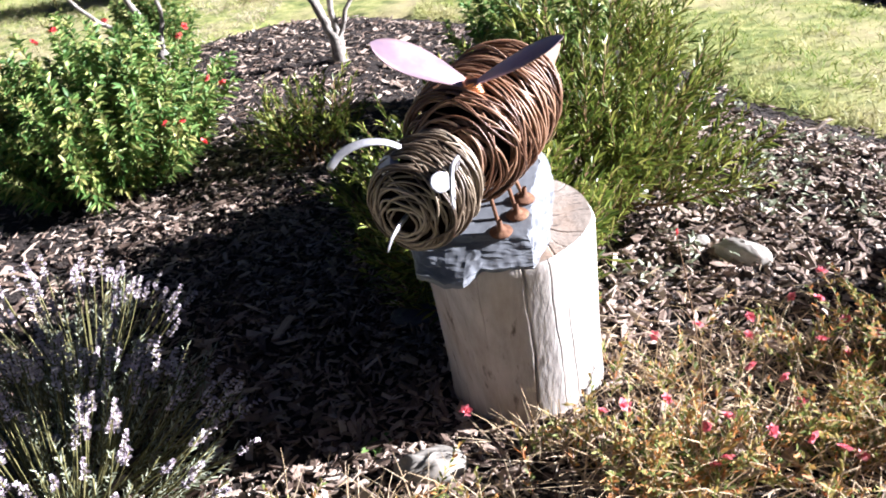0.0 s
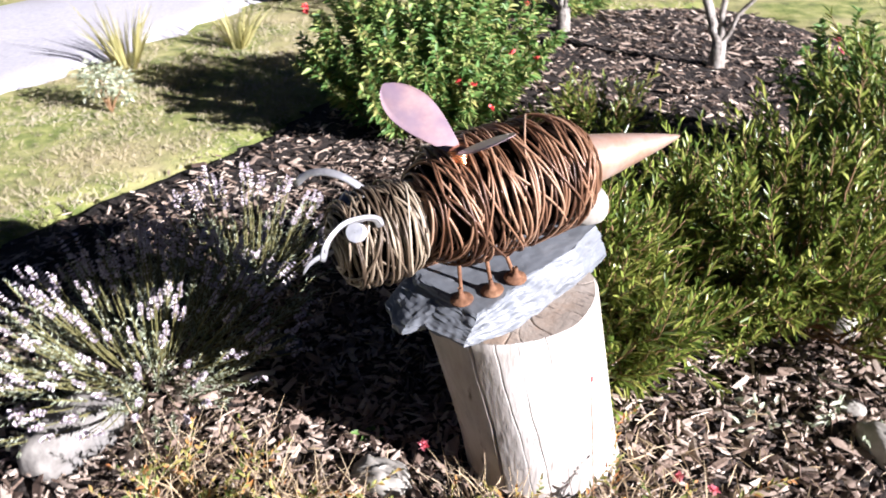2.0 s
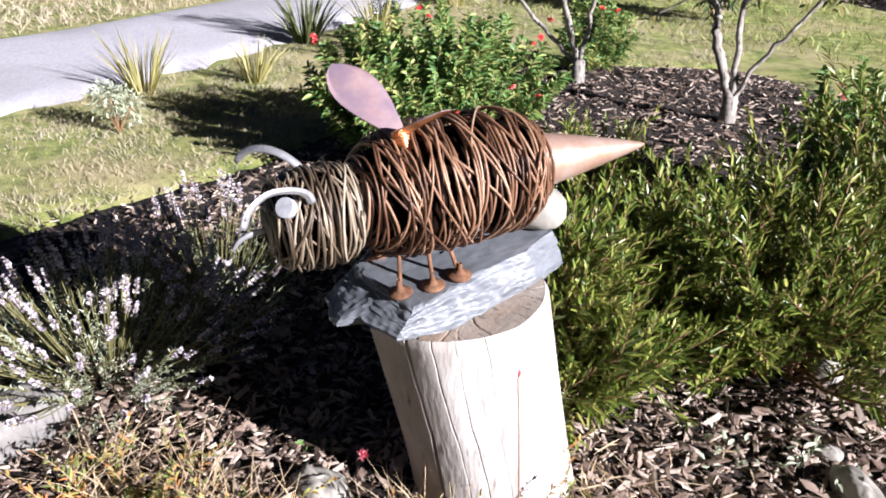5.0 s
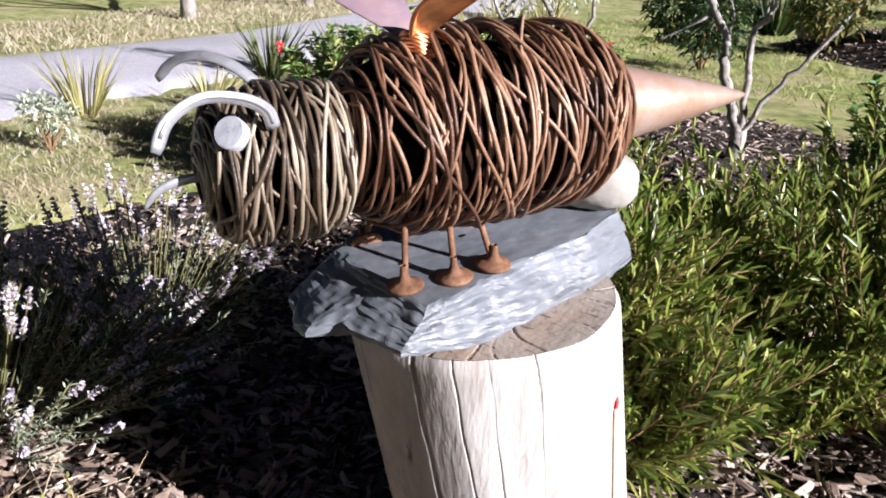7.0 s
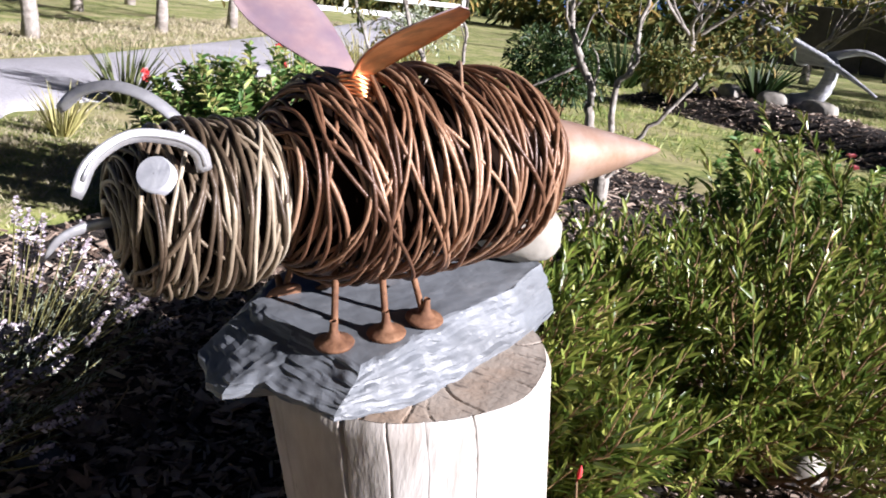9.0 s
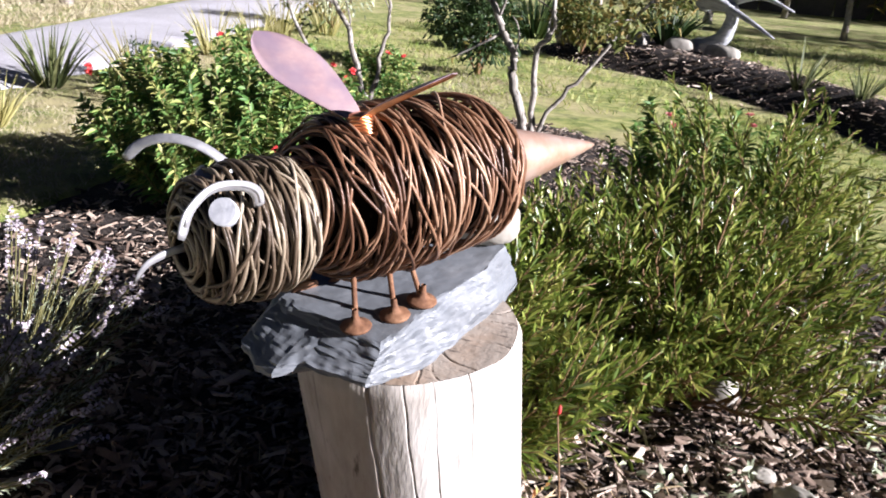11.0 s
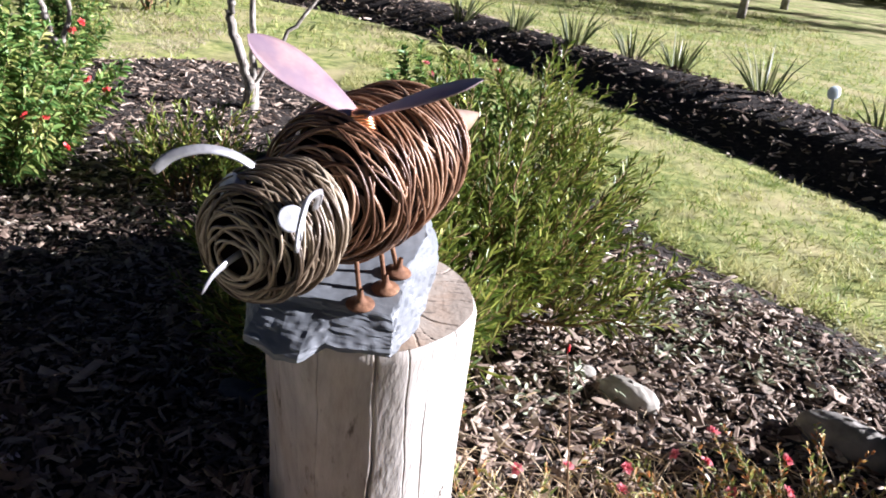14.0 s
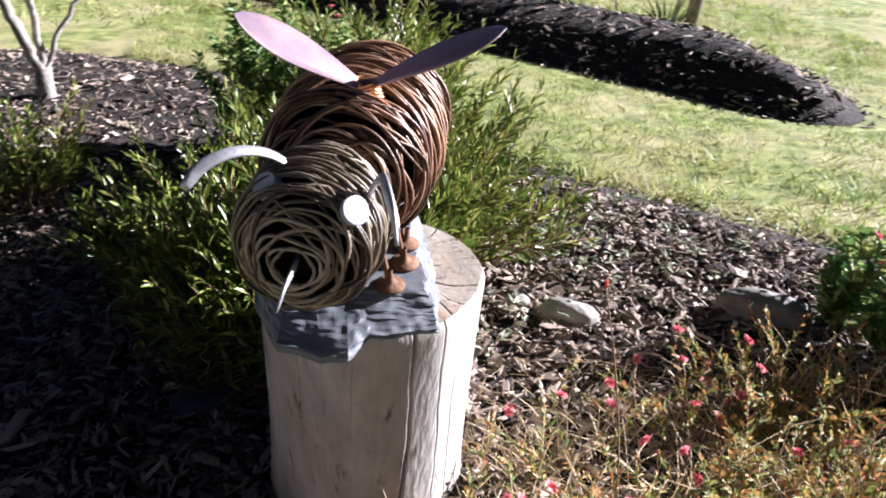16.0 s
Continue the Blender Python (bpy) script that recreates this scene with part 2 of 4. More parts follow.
def lathe(g, profile, sides=32, m=None):
    """profile: (radius, height) pairs turned about z."""
    pr = np.asarray(profile, float)
    th = np.linspace(0, 2 * np.pi, sides, endpoint=False)
    v = np.stack([pr[:, 0:1] * np.cos(th), pr[:, 0:1] * np.sin(th), np.broadcast_to(pr[:, 1:2], (len(pr), sides))], -1).reshape(-1, 3)
    if m is not None:
        a = np.array(m)
        v = v @ a[:3, :3].T + a[:3, 3]
    return g.add(v, grid_tris(len(pr), sides, True))


def leaves(g, base, way, length, width, droop=0.15, fold=0.25):
    """Folded pointed leaves, one at each base, along way."""
    base, way = np.asarray(base, float), unit(np.asarray(way, float))
    n = len(base)
    ln_, wd = np.broadcast_to(length, (n,))[:, None], np.broadcast_to(width, (n,))[:, None]
    side = unit(np.cross(way, rng.normal(size=(n, 3)) * 0.6 + np.array((0, 0, 1.0))))
    nor = np.cross(side, way)
    q = lambda s, w, h: base + way * ln_ * s + side * wd * w + nor * (wd * h) - np.array((0, 0, 1.0)) * ln_ * droop * s * s
    v = np.stack([q(0, 0, 0), q(.35, -.5, fold), q(.35, .5, fold), q(.4, 0, 0), q(.72, -.36, fold), q(.72, .36, fold), q(1, 0, 0)], 1)
    t = np.array([(0, 3, 1), (0, 2, 3), (1, 3, 4), (3, 2, 5), (3, 6, 4), (3, 5, 6)])
    g.add(v.reshape(-1, 3), (t[None] + 7 * np.arange(n)[:, None, None]).reshape(-1, 3))
    return g


def blades(g, base, way, length, width, bend):
    """Grass blades of two pieces each, bending over."""
    base, way = np.asarray(base, float), unit(np.asarray(way, float))
    n = len(base)
    ln_, wd = np.broadcast_to(length, (n,))[:, None], np.broadcast_to(width, (n,))[:, None]
    bd = np.broadcast_to(bend, (n,))[:, None]
    a = rng.uniform(0, 2 * np.pi, n)
    side = np.stack([np.cos(a), np.sin(a), np.zeros(n)], 1)
    flatway = unit(way * np.array((1, 1, 0)) + 1e-4)
    q = lambda s, w: base + way * ln_ * s + side * wd * w + (flatway - np.array((0, 0, .6))) * ln_ * bd * s * s
    v = np.stack([q(0, -.5), q(0, .5), q(.55, -.4), q(.55, .4), q(1, 0)], 1)
    t = np.array([(0, 1, 3), (0, 3, 2), (2, 3, 4)])
    g.add(v.reshape(-1, 3), (t[None] + 5 * np.arange(n)[:, None, None]).reshape(-1, 3))
    return g


def part(name, g, material, parent, label="", smooth=True, at=None):
    """Links geometry as one mesh object under a thing or a part."""
    ob = new(name, g if isinstance(g, bpy.types.Mesh) else g.mesh(name, material, smooth))
    ob.parent = parent
    if at is not None:
        ob.matrix_basis = at
    return tagged(ob, label)


def thing(name, m, label, category, group="", kind=""):
    ob = new(name)
    ob.empty_display_size = 0.05
    ob.matrix_basis = m
    return tagged(ob, label, category, group, kind)


def solo(name, g, material, label, category, group="", kind="", smooth=True, m=None):
    ob = new(name, g if isinstance(g, bpy.types.Mesh) else g.mesh(name, material, smooth))
    if m is not None:
        ob.matrix_basis = m
    return tagged(ob, label, category, group, kind)


def inside(px, py, poly):
    poly = np.asarray(poly, float)
    hit = np.zeros(len(px), bool)
    for (x0, y0), (x1, y1) in zip(poly, np.roll(poly, -1, 0)):
        c = (y0 > py) != (y1 > py)
        hit ^= c & (px < (x1 - x0) * (py - y0) / (y1 - y0 + 1e-12) + x0)
    return hit


def smooth_poly(pts, rounds=2):
    p = np.asarray(pts, float)
    for _ in range(rounds):
        q = np.roll(p, -1, 0)
        p = np.stack([.75 * p + .25 * q, .25 * p + .75 * q], 1).reshape(-1, 2)
    return p


def edge_distance(px, py, poly):
    best = np.full(len(px), 1e9)
    for (x0, y0), (x1, y1) in zip(poly, np.roll(poly, -1, 0)):
        dx, dy = x1 - x0, y1 - y0
        k = np.clip(((px - x0) * dx + (py - y0) * dy) / (dx * dx + dy * dy + 1e-12), 0, 1)
        best = np.minimum(best, np.hypot(px - x0 - k * dx, py - y0 - k * dy))
    return best


def wobble(x, y, f, seed=0.0):
    """Cheap smooth unevenness."""
    return (np.sin(x * f * 1.3 + seed) * np.cos(y * f + 1.7 * seed) + .5 * np.sin((x + y) * f * 2.3 + 2.1 * seed) + .3 * np.cos((x - 1.4 * y) * f * 4.1 + seed)) / 1.8


def scatter(n, box, poly, out=False):
    x = rng.uniform(box[0], box[1], n)
    y = rng.uniform(box[2], box[3], n)
    k = inside(x, y, poly) != out
    return x[k], y[k]


# ---- the ground ----
BED = smooth_poly([(2.5, 1.2), (2.1, 2.0), (1.7, 2.55), (1.44, 2.86), (1.2, 3.15), (.9, 3.5), (.8, 3.9), (.3, 4.7), (-.6, 5.5), (-1.6, 6.0), (-2.17, 5.6), (-2.7, 5.1), (-2.75, 4.2), (-2.45, 3.2), (-2.2, 2.5), (-2.2, 1.9), (-2.1, 1.0), (-1.9, -.5), (-.5, -1.6), (1.6, -1.4), (2.6, -.2)])
BACK_BED = smooth_poly([(2.75, 3.6), (2.3, 3.66), (1.9, 4.4), (1.4, 5.15), (.6, 6.5), (-.23, 7.7), (-1.5, 8.7), (-2.7, 9.3), (-3.6, 10.2), (-3.4, 11.6), (-1.8, 11.3), (0, 9.6), (1.3, 7.7), (2.6, 6.4), (3.2, 5.2), (3.1, 4.2)])
ROAD_NEAR = [(-3.4, -16), (-3.4, -4), (-3.5, 0), (-3.75, 2), (-4.3, 3.8), (-4.9, 5.5), (-6.5, 9.2), (-8.4, 13), (-12, 19), (-18, 28)]
ROAD_FAR = [(-6.2, -16), (-6.0, -4), (-5.9, 0), (-6.1, 3.2), (-6.8, 5.6), (-8.1, 8.1), (-10, 11.6), (-11.5, 14), (-15.5, 20.5), (-22, 29.5)]


def sheet(g, x0, x1, y0, y1, nx, ny, height):
    x, y = np.meshgrid(np.linspace(x0, x1, nx), np.linspace(y0, y1, ny))
    x, y = x.ravel(), y.ravel()
    return g.add(np.stack([x, y, height(x, y)], 1), grid_tris(ny, nx, False))


def ground_sheet():
    """One sheet to the horizon, finely divided near by."""
    k = np.linspace(-1, 1, 161)
    xs = np.sign(k) * (np.abs(k) * 9 + 1200 * np.abs(k) ** 9)
    x, y = np.meshgrid(xs, xs + 3)
    x, y = x.ravel(), y.ravel()
    z = -.012 + .012 * wobble(x, y, 1.1) * (np.hypot(x, y) < 40)
    z -= .05 * inside(x, y, BED)
    return Geo().add(np.stack([x, y, z], 1), grid_tris(161, 161, False))


def bed_height(x, y):
    e = np.clip(edge_distance(x, y, BED) / .25, 0, 1)
    return -.03 + .03 * e + .012 * wobble(x, y, 6, 1) * e + .006 * wobble(x, y, 21, 2)


def back_height(x, y):
    e = np.clip(edge_distance(x, y, BACK_BED) / .7, 0, 1)
    return -.03 + .23 * (3 * e * e - 2 * e ** 3) + .015 * wobble(x, y, 5, 3) * e


def poly_sheet(poly, step, height):
    """The part of a fine grid that lies in poly, its rim drawn onto the outline."""
    lo, hi = poly.min(0) - step, poly.max(0) + step
    nx, ny = int((hi[0] - lo[0]) / step) + 1, int((hi[1] - lo[1]) / step) + 1
    x, y = np.meshgrid(lo[0] + step * np.arange(nx), lo[1] + step * np.arange(ny))
    x, y = x.ravel(), y.ravel()
    ok = inside(x, y, poly)
    t = grid_tris(ny, nx, False)
    t = t[ok[t].any(1)]
    z = np.where(ok, height(x, y), -.06)
    return Geo().add(np.stack([x, y, z], 1), t)


solo("ground", ground_sheet(), M_lawn, "uneven sunlit lawn, dry and yellowish in places", "lawn", kind="structure")
solo("mulch_bed", poly_sheet(BED, .04, bed_height), M_soil, "garden bed covered in brown bark mulch", "garden bed", kind="structure")
solo("mulch_bed_far", poly_sheet(BACK_BED, .07, back_height), M_soil, "raised bed of dark bark mulch across the lawn", "garden bed", kind="structure")


def road():
    g = Geo()
    a, b = np.array(ROAD_NEAR, float), np.array(ROAD_FAR, float)
    t0, t1 = np.arange(len(a)), np.linspace(0, len(a) - 1, 120)
    a = np.stack([np.interp(t1, t0, a[:, k]) for k in (0, 1)], 1)
    b = np.stack([np.interp(t1, t0, b[:, k]) for k in (0, 1)], 1)
    w = np.linspace(0, 1, 13)
    p = a[:, None] * (1 - w[None, :, None]) + b[:, None] * w[None, :, None]
    p[:, 0] += .05 * np.sin(np.arange(120) * 1.7)[:, None]
    z = .012 + .02 * (1 - (2 * w - 1) ** 2)
    z[0] = z[-1] = -.02
    v = np.concatenate([p, np.broadcast_to(z[None, :, None], (120, 13, 1))], -1)
    return g.add(v.reshape(-1, 3), grid_tris(120, 13, False))


solo("road", road(), M_road, "pale grey gravel driveway curving past the lawn", "driveway", kind="structure")


def chips(x, y, height, lo, hi):
    """Bark chips lying about at random angles, few on the bare strip along the lawn."""
    keep = (edge_distance(x, y, BED) > .13) | (rng.uniform(size=len(x)) < .22)
    x, y = x[keep], y[keep]
    n = len(x)
    ln_ = rng.uniform(lo, hi, n) * rng.choice([.5, .85, 1.2, 1.6], n, p=[.46, .42, .10, .02])
    wd = ln_ * rng.uniform(.13, .44, n)
    th = rng.uniform(.0015, .005, n)
    a = rng.uniform(0, 2 * np.pi, n)
    u = np.stack([np.cos(a), np.sin(a), rng.normal(0, .32, n)], 1)
    u = unit(u)
    w = unit(np.cross(np.stack([rng.normal(0, .5, n), rng.normal(0, .5, n), np.ones(n)], 1), u))
    k = np.cross(u, w)
    c = np.stack([x, y, height(x, y) + rng.uniform(.0, .016, n)], 1)
    cor = np.array([(-.5, -.35, 0), (.5, -.5, 0), (.42, .4, 0), (-.5, .5, 0), (-.4, -.3, 1), (.45, -.4, 1), (.4, .3, 1), (-.45, .38, 1)])
    cor = cor[None] + rng.uniform(-.2, .2, (n, 8, 3)) * np.array((1, 1.1, 1.6))
    v = c[:, None] + cor[..., 0:1] * (u * ln_[:, None])[:, None] + cor[..., 1:2] * (w * wd[:, None])[:, None] + cor[..., 2:3] * (k * th[:, None])[:, None]
    t = np.array([(4, 5, 6), (4, 6, 7), (0, 1, 5), (0, 5, 4), (1, 2, 6), (1, 6, 5), (2, 3, 7), (2, 7, 6), (3, 0, 4), (3, 4, 7)])
    return Geo().add(v.reshape(-1, 3), (t[None] + 8 * np.arange(n)[:, None, None]).reshape(-1, 3))


x, y = scatter(36000, (-1.8, 1.9, .3, 3.6), BED)
fade = np.minimum(np.minimum(x + 1.8, 1.9 - x), np.minimum(y - .3, 3.6 - y)) / .7
near = fade > rng.uniform(0, 1, len(x))
x, y = x[near], y[near]
solo("bark_mulch", chips(x, y, bed_height, .022, .058), M_chip, "loose chips of brown and grey bark on the bed", "mulch", kind="stuff", smooth=False)
x, y = scatter(34000, (-2.8, 2.6, -1.5, 6.1), BED)
solo("bark_mulch", chips(x, y, bed_height, .022, .06), M_chip, "loose chips of brown and grey bark on the bed", "mulch", kind="stuff", smooth=False)
x, y = scatter(22000, (-3.7, 3.6, 3.6, 11.7), BACK_BED)
solo("bark_mulch", chips(x, y, back_height, .03, .08), M_chip, "dark bark chips on the raised bed", "mulch", kind="stuff", smooth=False)


def lawn(n, box, size, verge=0.0):
    x = rng.uniform(box[0], box[1], n)
    y = rng.uniform(box[2], box[3], n)
    near = np.interp(y, [p[1] for p in ROAD_NEAR], [p[0] for p in ROAD_NEAR])
    far = np.interp(y, [p[1] for p in ROAD_FAR], [p[0] for p in ROAD_FAR])
    k = ~inside(x, y, BED) & ~inside(x, y, BACK_BED) & ~((x < near + .03) & (x > far - .03))
    if verge:
        k &= (x < far) & (x > far - verge * (1 + .25 * wobble(x, y, 1.5, 6)))
    k &= rng.uniform(size=n) < .5 + .5 * wobble(x, y, 6.1, 4) + .3 * wobble(x, y, 23, 2)
    x, y = x[k], y[k]
    way = np.stack([rng.normal(0, .55, len(x)), rng.normal(0, .55, len(x)), np.ones(len(x))], 1)
    return blades(Geo(), np.stack([x, y, -.02 + 0 * x], 1), way, rng.uniform(.5, 1.3, len(x)) * size * (1 + .5 * wobble(x, y, 9, 1)), size * .11, rng.uniform(.1, .6, len(x)))


solo("lawn_grass", lawn(130000, (-5.2, -1.9, .6, 7.5), .038), M_blade_dry, "short dry yellow-green grass beside the driveway", "grass", kind="stuff")
solo("lawn_grass", lawn(110000, (-.8, 4.2, 2.2, 7.5), .05), M_blade, "short green lawn grass in sunlight", "grass", kind="stuff")
solo("lawn_grass", lawn(60000, (-6, 5, 6.5, 16), .085), M_blade, "short green lawn grass in sunlight", "grass", kind="stuff")

solo("lawn_grass", lawn(160000, (-14, -5.8, 1, 16), .09, 2.2), M_blade_dry, "strip of dry tan grass along the far side of the driveway", "grass", kind="stuff")

# ---- the log ----
LOG_BASE, LOG_TOP = np.array((.0, 1.725, -.03)), np.array((-.004, 1.60, .49))
LOG_R0, LOG_R1 = .172, .176
TOP_SLOPE = (.03, .13)


def log_top(x, y):
    return LOG_TOP[2] + TOP_SLOPE[0] * (x - LOG_TOP[0]) + TOP_SLOPE[1] * (y - LOG_TOP[1])


CRACKS = [(-1.36, .013, .012), (-.78, .003, .007), (-.5, .0025, .006), (-.2, .002, .006), (.35, .003, .006), (-1.85, .003, .006), (-2.4, .004, .007), (2.6, .004, .007), (1.4, .004, .006), (-1.02, .003, .006), (-2.1, .002, .006), (.05, .002, .006)]


def log_radius(th, h):
    """Outline of the log by angle: a few flats and grooves."""
    r = 1 + .022 * np.cos(2 * th + .6) + .018 * np.cos(3 * th - .4) + .008 * np.cos(7 * th + 1) + .004 * np.sin(13 * th + 3 * h)
    r = r * (LOG_R0 + (LOG_R1 - LOG_R0) * h + .012 * np.exp(-h * 7))
    for a, depth, width in CRACKS:
        d = np.angle(np.exp(1j * (th - a - .03 * np.sin(3 * h + 5 * a) - .009 * np.sin(11 * h + 3 * a) - .004 * np.sin(31 * h + a))))
        r = r - depth * (.62 + .38 * np.sin(6 * h + 9 * a)) * np.exp(-(d / width) ** 2)
    return r


def log_body():
    n, rows = 1300, 40
    th = np.linspace(0, 2 * np.pi, n, endpoint=False)[None]
    h = np.linspace(0, 1, rows)[:, None]
    r = log_radius(th, h) - .006 * np.clip((h - .97) / .03, 0, 1) ** 2
    c = LOG_BASE + (LOG_TOP - LOG_BASE) * h[..., None]
    x, y = c[..., 0] + r * np.cos(th), c[..., 1] + r * np.sin(th)
    z = c[..., 2] + h * (log_top(x, y) - LOG_TOP[2]) + 0 * th
    return Geo().add(np.stack([x, y, z], -1).reshape(-1, 3), grid_tris(rows, n, True))


def log_face():
    n, rows = 600, 60
    th = np.linspace(0, 2 * np.pi, n, endpoint=False)[None]
    k = np.linspace(0, 1, rows)[:, None]
    r = (log_radius(th, 1.0) - .0062) * k
    x, y = LOG_TOP[0] + r * np.cos(th), LOG_TOP[1] + r * np.sin(th)
    z = log_top(x, y) + .00016 * np.sin(k * 150 + 2 * np.sin(3 * th)) + .0006
    for a in np.linspace(-3, 3, 19):
        w = a + .12 * math.sin(a * 23) + .05 * np.sin(9 * k + a * 5)
        d = np.angle(np.exp(1j * (th - w))) * k
        z = z - (.005 + .0035 * math.sin(a * 9)) * np.exp(-(d / (.0042 + .0018 * math.sin(a * 31))) ** 2) * np.clip((k - .42 - .25 * math.sin(a * 7)) * 4, 0, 1)
    return Geo().add(np.stack([x, y, z], -1).reshape(-1, 3), grid_tris(rows, n, True))


log = thing("log_pedestal", pose(0, 0, 0), "thick weathered pale log stood on end in the mulch", "log")
part("trunk", log_body(), M_log, log)
part("sawn_top", log_face(), M_logtop, log, "grey sawn end grain with radial cracks")


# ---- the slate ----
# round the rim: top x, y; foot x, y; height
SLATE_RIM = [(.058, 1.428, .058, 1.398, .043), (.0, 1.438, -.006, 1.394, .046), (-.034, 1.440, -.036, 1.394, .047), (-.062, 1.440, -.070, 1.366, .062), (-.105, 1.444, -.106, 1.374, .068),
             (-.143, 1.456, -.160, 1.412, .068), (-.172, 1.51, -.184, 1.50, .066), (-.180, 1.59, -.188, 1.59, .067), (-.165, 1.68, -.172, 1.69, .067), (-.10, 1.785, -.104, 1.795, .067),
             (.0, 1.822, .0, 1.832, .067), (.070, 1.80, .092, 1.80, .067), (.082, 1.71, .100, 1.71, .067), (.070, 1.60, .095, 1.60, .066), (.066, 1.50, .084, 1.50, .062)]


def slate_top(x, y):
    return .537 + .13 * (y - 1.46) - .04 * x


def slate_slab():
    """A flat-topped slab; its rim is broken into layers, with a stepped shelf along the front."""
    rim = np.array(SLATE_RIM)
    k = np.linspace(0, len(rim), 361)[:-1]
    i0, f = k.astype(int) % len(rim), (k % 1)[:, None]
    f = f + .12 * np.sin(2 * np.pi * f) * -1
    ring = rim[i0] * (1 - f) + rim[(i0 + 1) % len(rim)] * f
    top, low, tall = ring[:, :2], ring[:, 2:4], ring[:, 4]
    c = np.array((-.045, 1.60))
    out = unit(low - c)
    n = len(ring)
    nz = lambda p, q, s, z: np.array([noise.noise((s * u, s * v, z)) for u, v in zip(p, q)])
    base = lambda p: log_top(p[:, 0], p[:, 1])
    rows = [np.column_stack([c + (low - c) * .2, base(c + (low - c) * .2) - .001]), np.column_stack([c + (low - c) * .78, base(c + (low - c) * .78) - .001])]
    lay = .8 * nz(low[:, 0], low[:, 1], 9, 3)
    levels = 22
    for i in range(levels):
        h = i / (levels - 1)
        s = np.clip((.86 + .16 * lay - h) / .66, 0, 1)
        step = h * 7 + 1.6 * lay
        step = np.floor(step) + np.clip((step % 1 - .35) * 3.3, 0, 1)
        front = np.clip((1.50 - low[:, 1]) / .06, .6, 1)
        rag = np.array([noise.noise((22 * u, 22 * v, 1.7 * w)) for (u, v), w in zip(low, step)]) * .0075 * front
        rag = rag + nz(low[:, 0], low[:, 1], 55, 11 * h) * .0016 - .009 * h ** 5 * (nz(low[:, 0], low[:, 1], 14, 7) + .6).clip(0, 1)
        p = top + (low - top) * s[:, None] + out * (rag - .004 * h ** 6)[:, None]
        z = slate_top(top[:, 0], top[:, 1]) - tall * (1 - h) + nz(p[:, 0], p[:, 1], 60, 2) * .002
        if i == 0:
            z = np.maximum(z, base(p) + .0005)
        rows.append(np.column_stack([p, z]))
    last = rows[-1][:, :2]
    for f in np.linspace(.97, .03, 22):
        p = c + (last - c) * f
        z = slate_top(p[:, 0], p[:, 1]) + nz(p[:, 0], p[:, 1], 14, 2) * .0022 + nz(p[:, 0], p[:, 1], 60, 5) * .0007
        rows.append(np.column_stack([p, z]))
    return Geo().add(np.concatenate(rows), grid_tris(len(rows), n, True))


solo("slate_slab", slate_slab(), M_slate, "thick blue-grey slate with a broken layered edge on the log", "stone slab", smooth=False)


def stone(size, rough, seed, flat=0.0):
    """A worn stone about its own centre."""
    rows, n = 18, 28
    ph = np.linspace(-np.pi / 2, np.pi / 2, rows)[:, None]
    th = np.linspace(0, 2 * np.pi, n, endpoint=False)[None]
    d = np.stack([np.cos(ph) * np.cos(th), np.cos(ph) * np.sin(th), np.sin(ph) + 0 * th], -1)
    p = np.sign(d) * np.abs(d) ** .85
    k = 1 + rough * (wobble(d[..., 0] * 2 + d[..., 2], d[..., 1] * 2 - d[..., 2], 2.0, seed) + .4 * wobble(d[..., 0] * 3 - d[..., 1], d[..., 2] * 3, 3.7, seed + 2))
    return Geo().add((p * k[..., None] * np.array(size)).reshape(-1, 3), grid_tris(rows, n, True))


solo("pebble", stone((.062, .045, .042), .06, 2), M_pebble, "smooth cream river stone wedged under the ornament on the slate", "stone", m=pose(.024, 1.79, .618, 6, 0, 20))

# ---- the insect ornament ----
AX0, AX1 = Vector((-.150, 1.255, .66)), Vector((.133, 1.982, .731))
ax = (AX1 - AX0).normalized()
az = (Vector((0, 0, 1)) - ax * ax.z).normalized()
ay = az.cross(ax)
BEE = Matrix.Translation(AX0) @ Matrix((ax, ay, az)).transposed().to_4x4()
bee = thing("garden_ornament", BEE, "insect ornament of rusty wound wire with copper wings on slate", "ornament")


def mid_z(s):
    return np.interp(s, [0, .15, .22, .55, .79], [.006, .008, .02, .016, .0])


def body_r(s):
    u = (np.asarray(s) - .365) / .197
    return .118 * np.clip(1 - np.abs(u) ** 3.8, .10, 1) ** .5


def head_r(s):
    u = (np.asarray(s) - .105) / np.where(np.asarray(s) < .105, .080, .100)
    return .0875 * np.clip(1 - np.abs(u) ** 3.7, .05, 1) ** .5


def revolve(fn, lo, hi, k):
    s = np.linspace(lo, hi, 40)
    th = np.linspace(0, 2 * np.pi, 48, endpoint=False)
    r = fn(s) * k
    r[0] = r[-1] = .002
    v = np.stack([np.broadcast_to(s[:, None], (40, 48)), r[:, None] * np.cos(th), mid_z(s)[:, None] + r[:, None] * np.sin(th)], -1)
    return Geo().add(v.reshape(-1, 3), grid_tris(40, 48, True))


# solid cores added inside the loops, so the gaps look black and shaded
part("body_core", revolve(body_r, .172, .557, .82), M_core, bee, "added near-black core standing for the shade inside the wound wire")
part("head_core", revolve(head_r, .038, .19, .80), M_core, bee, "added near-black core standing for the shade inside the wound wire")


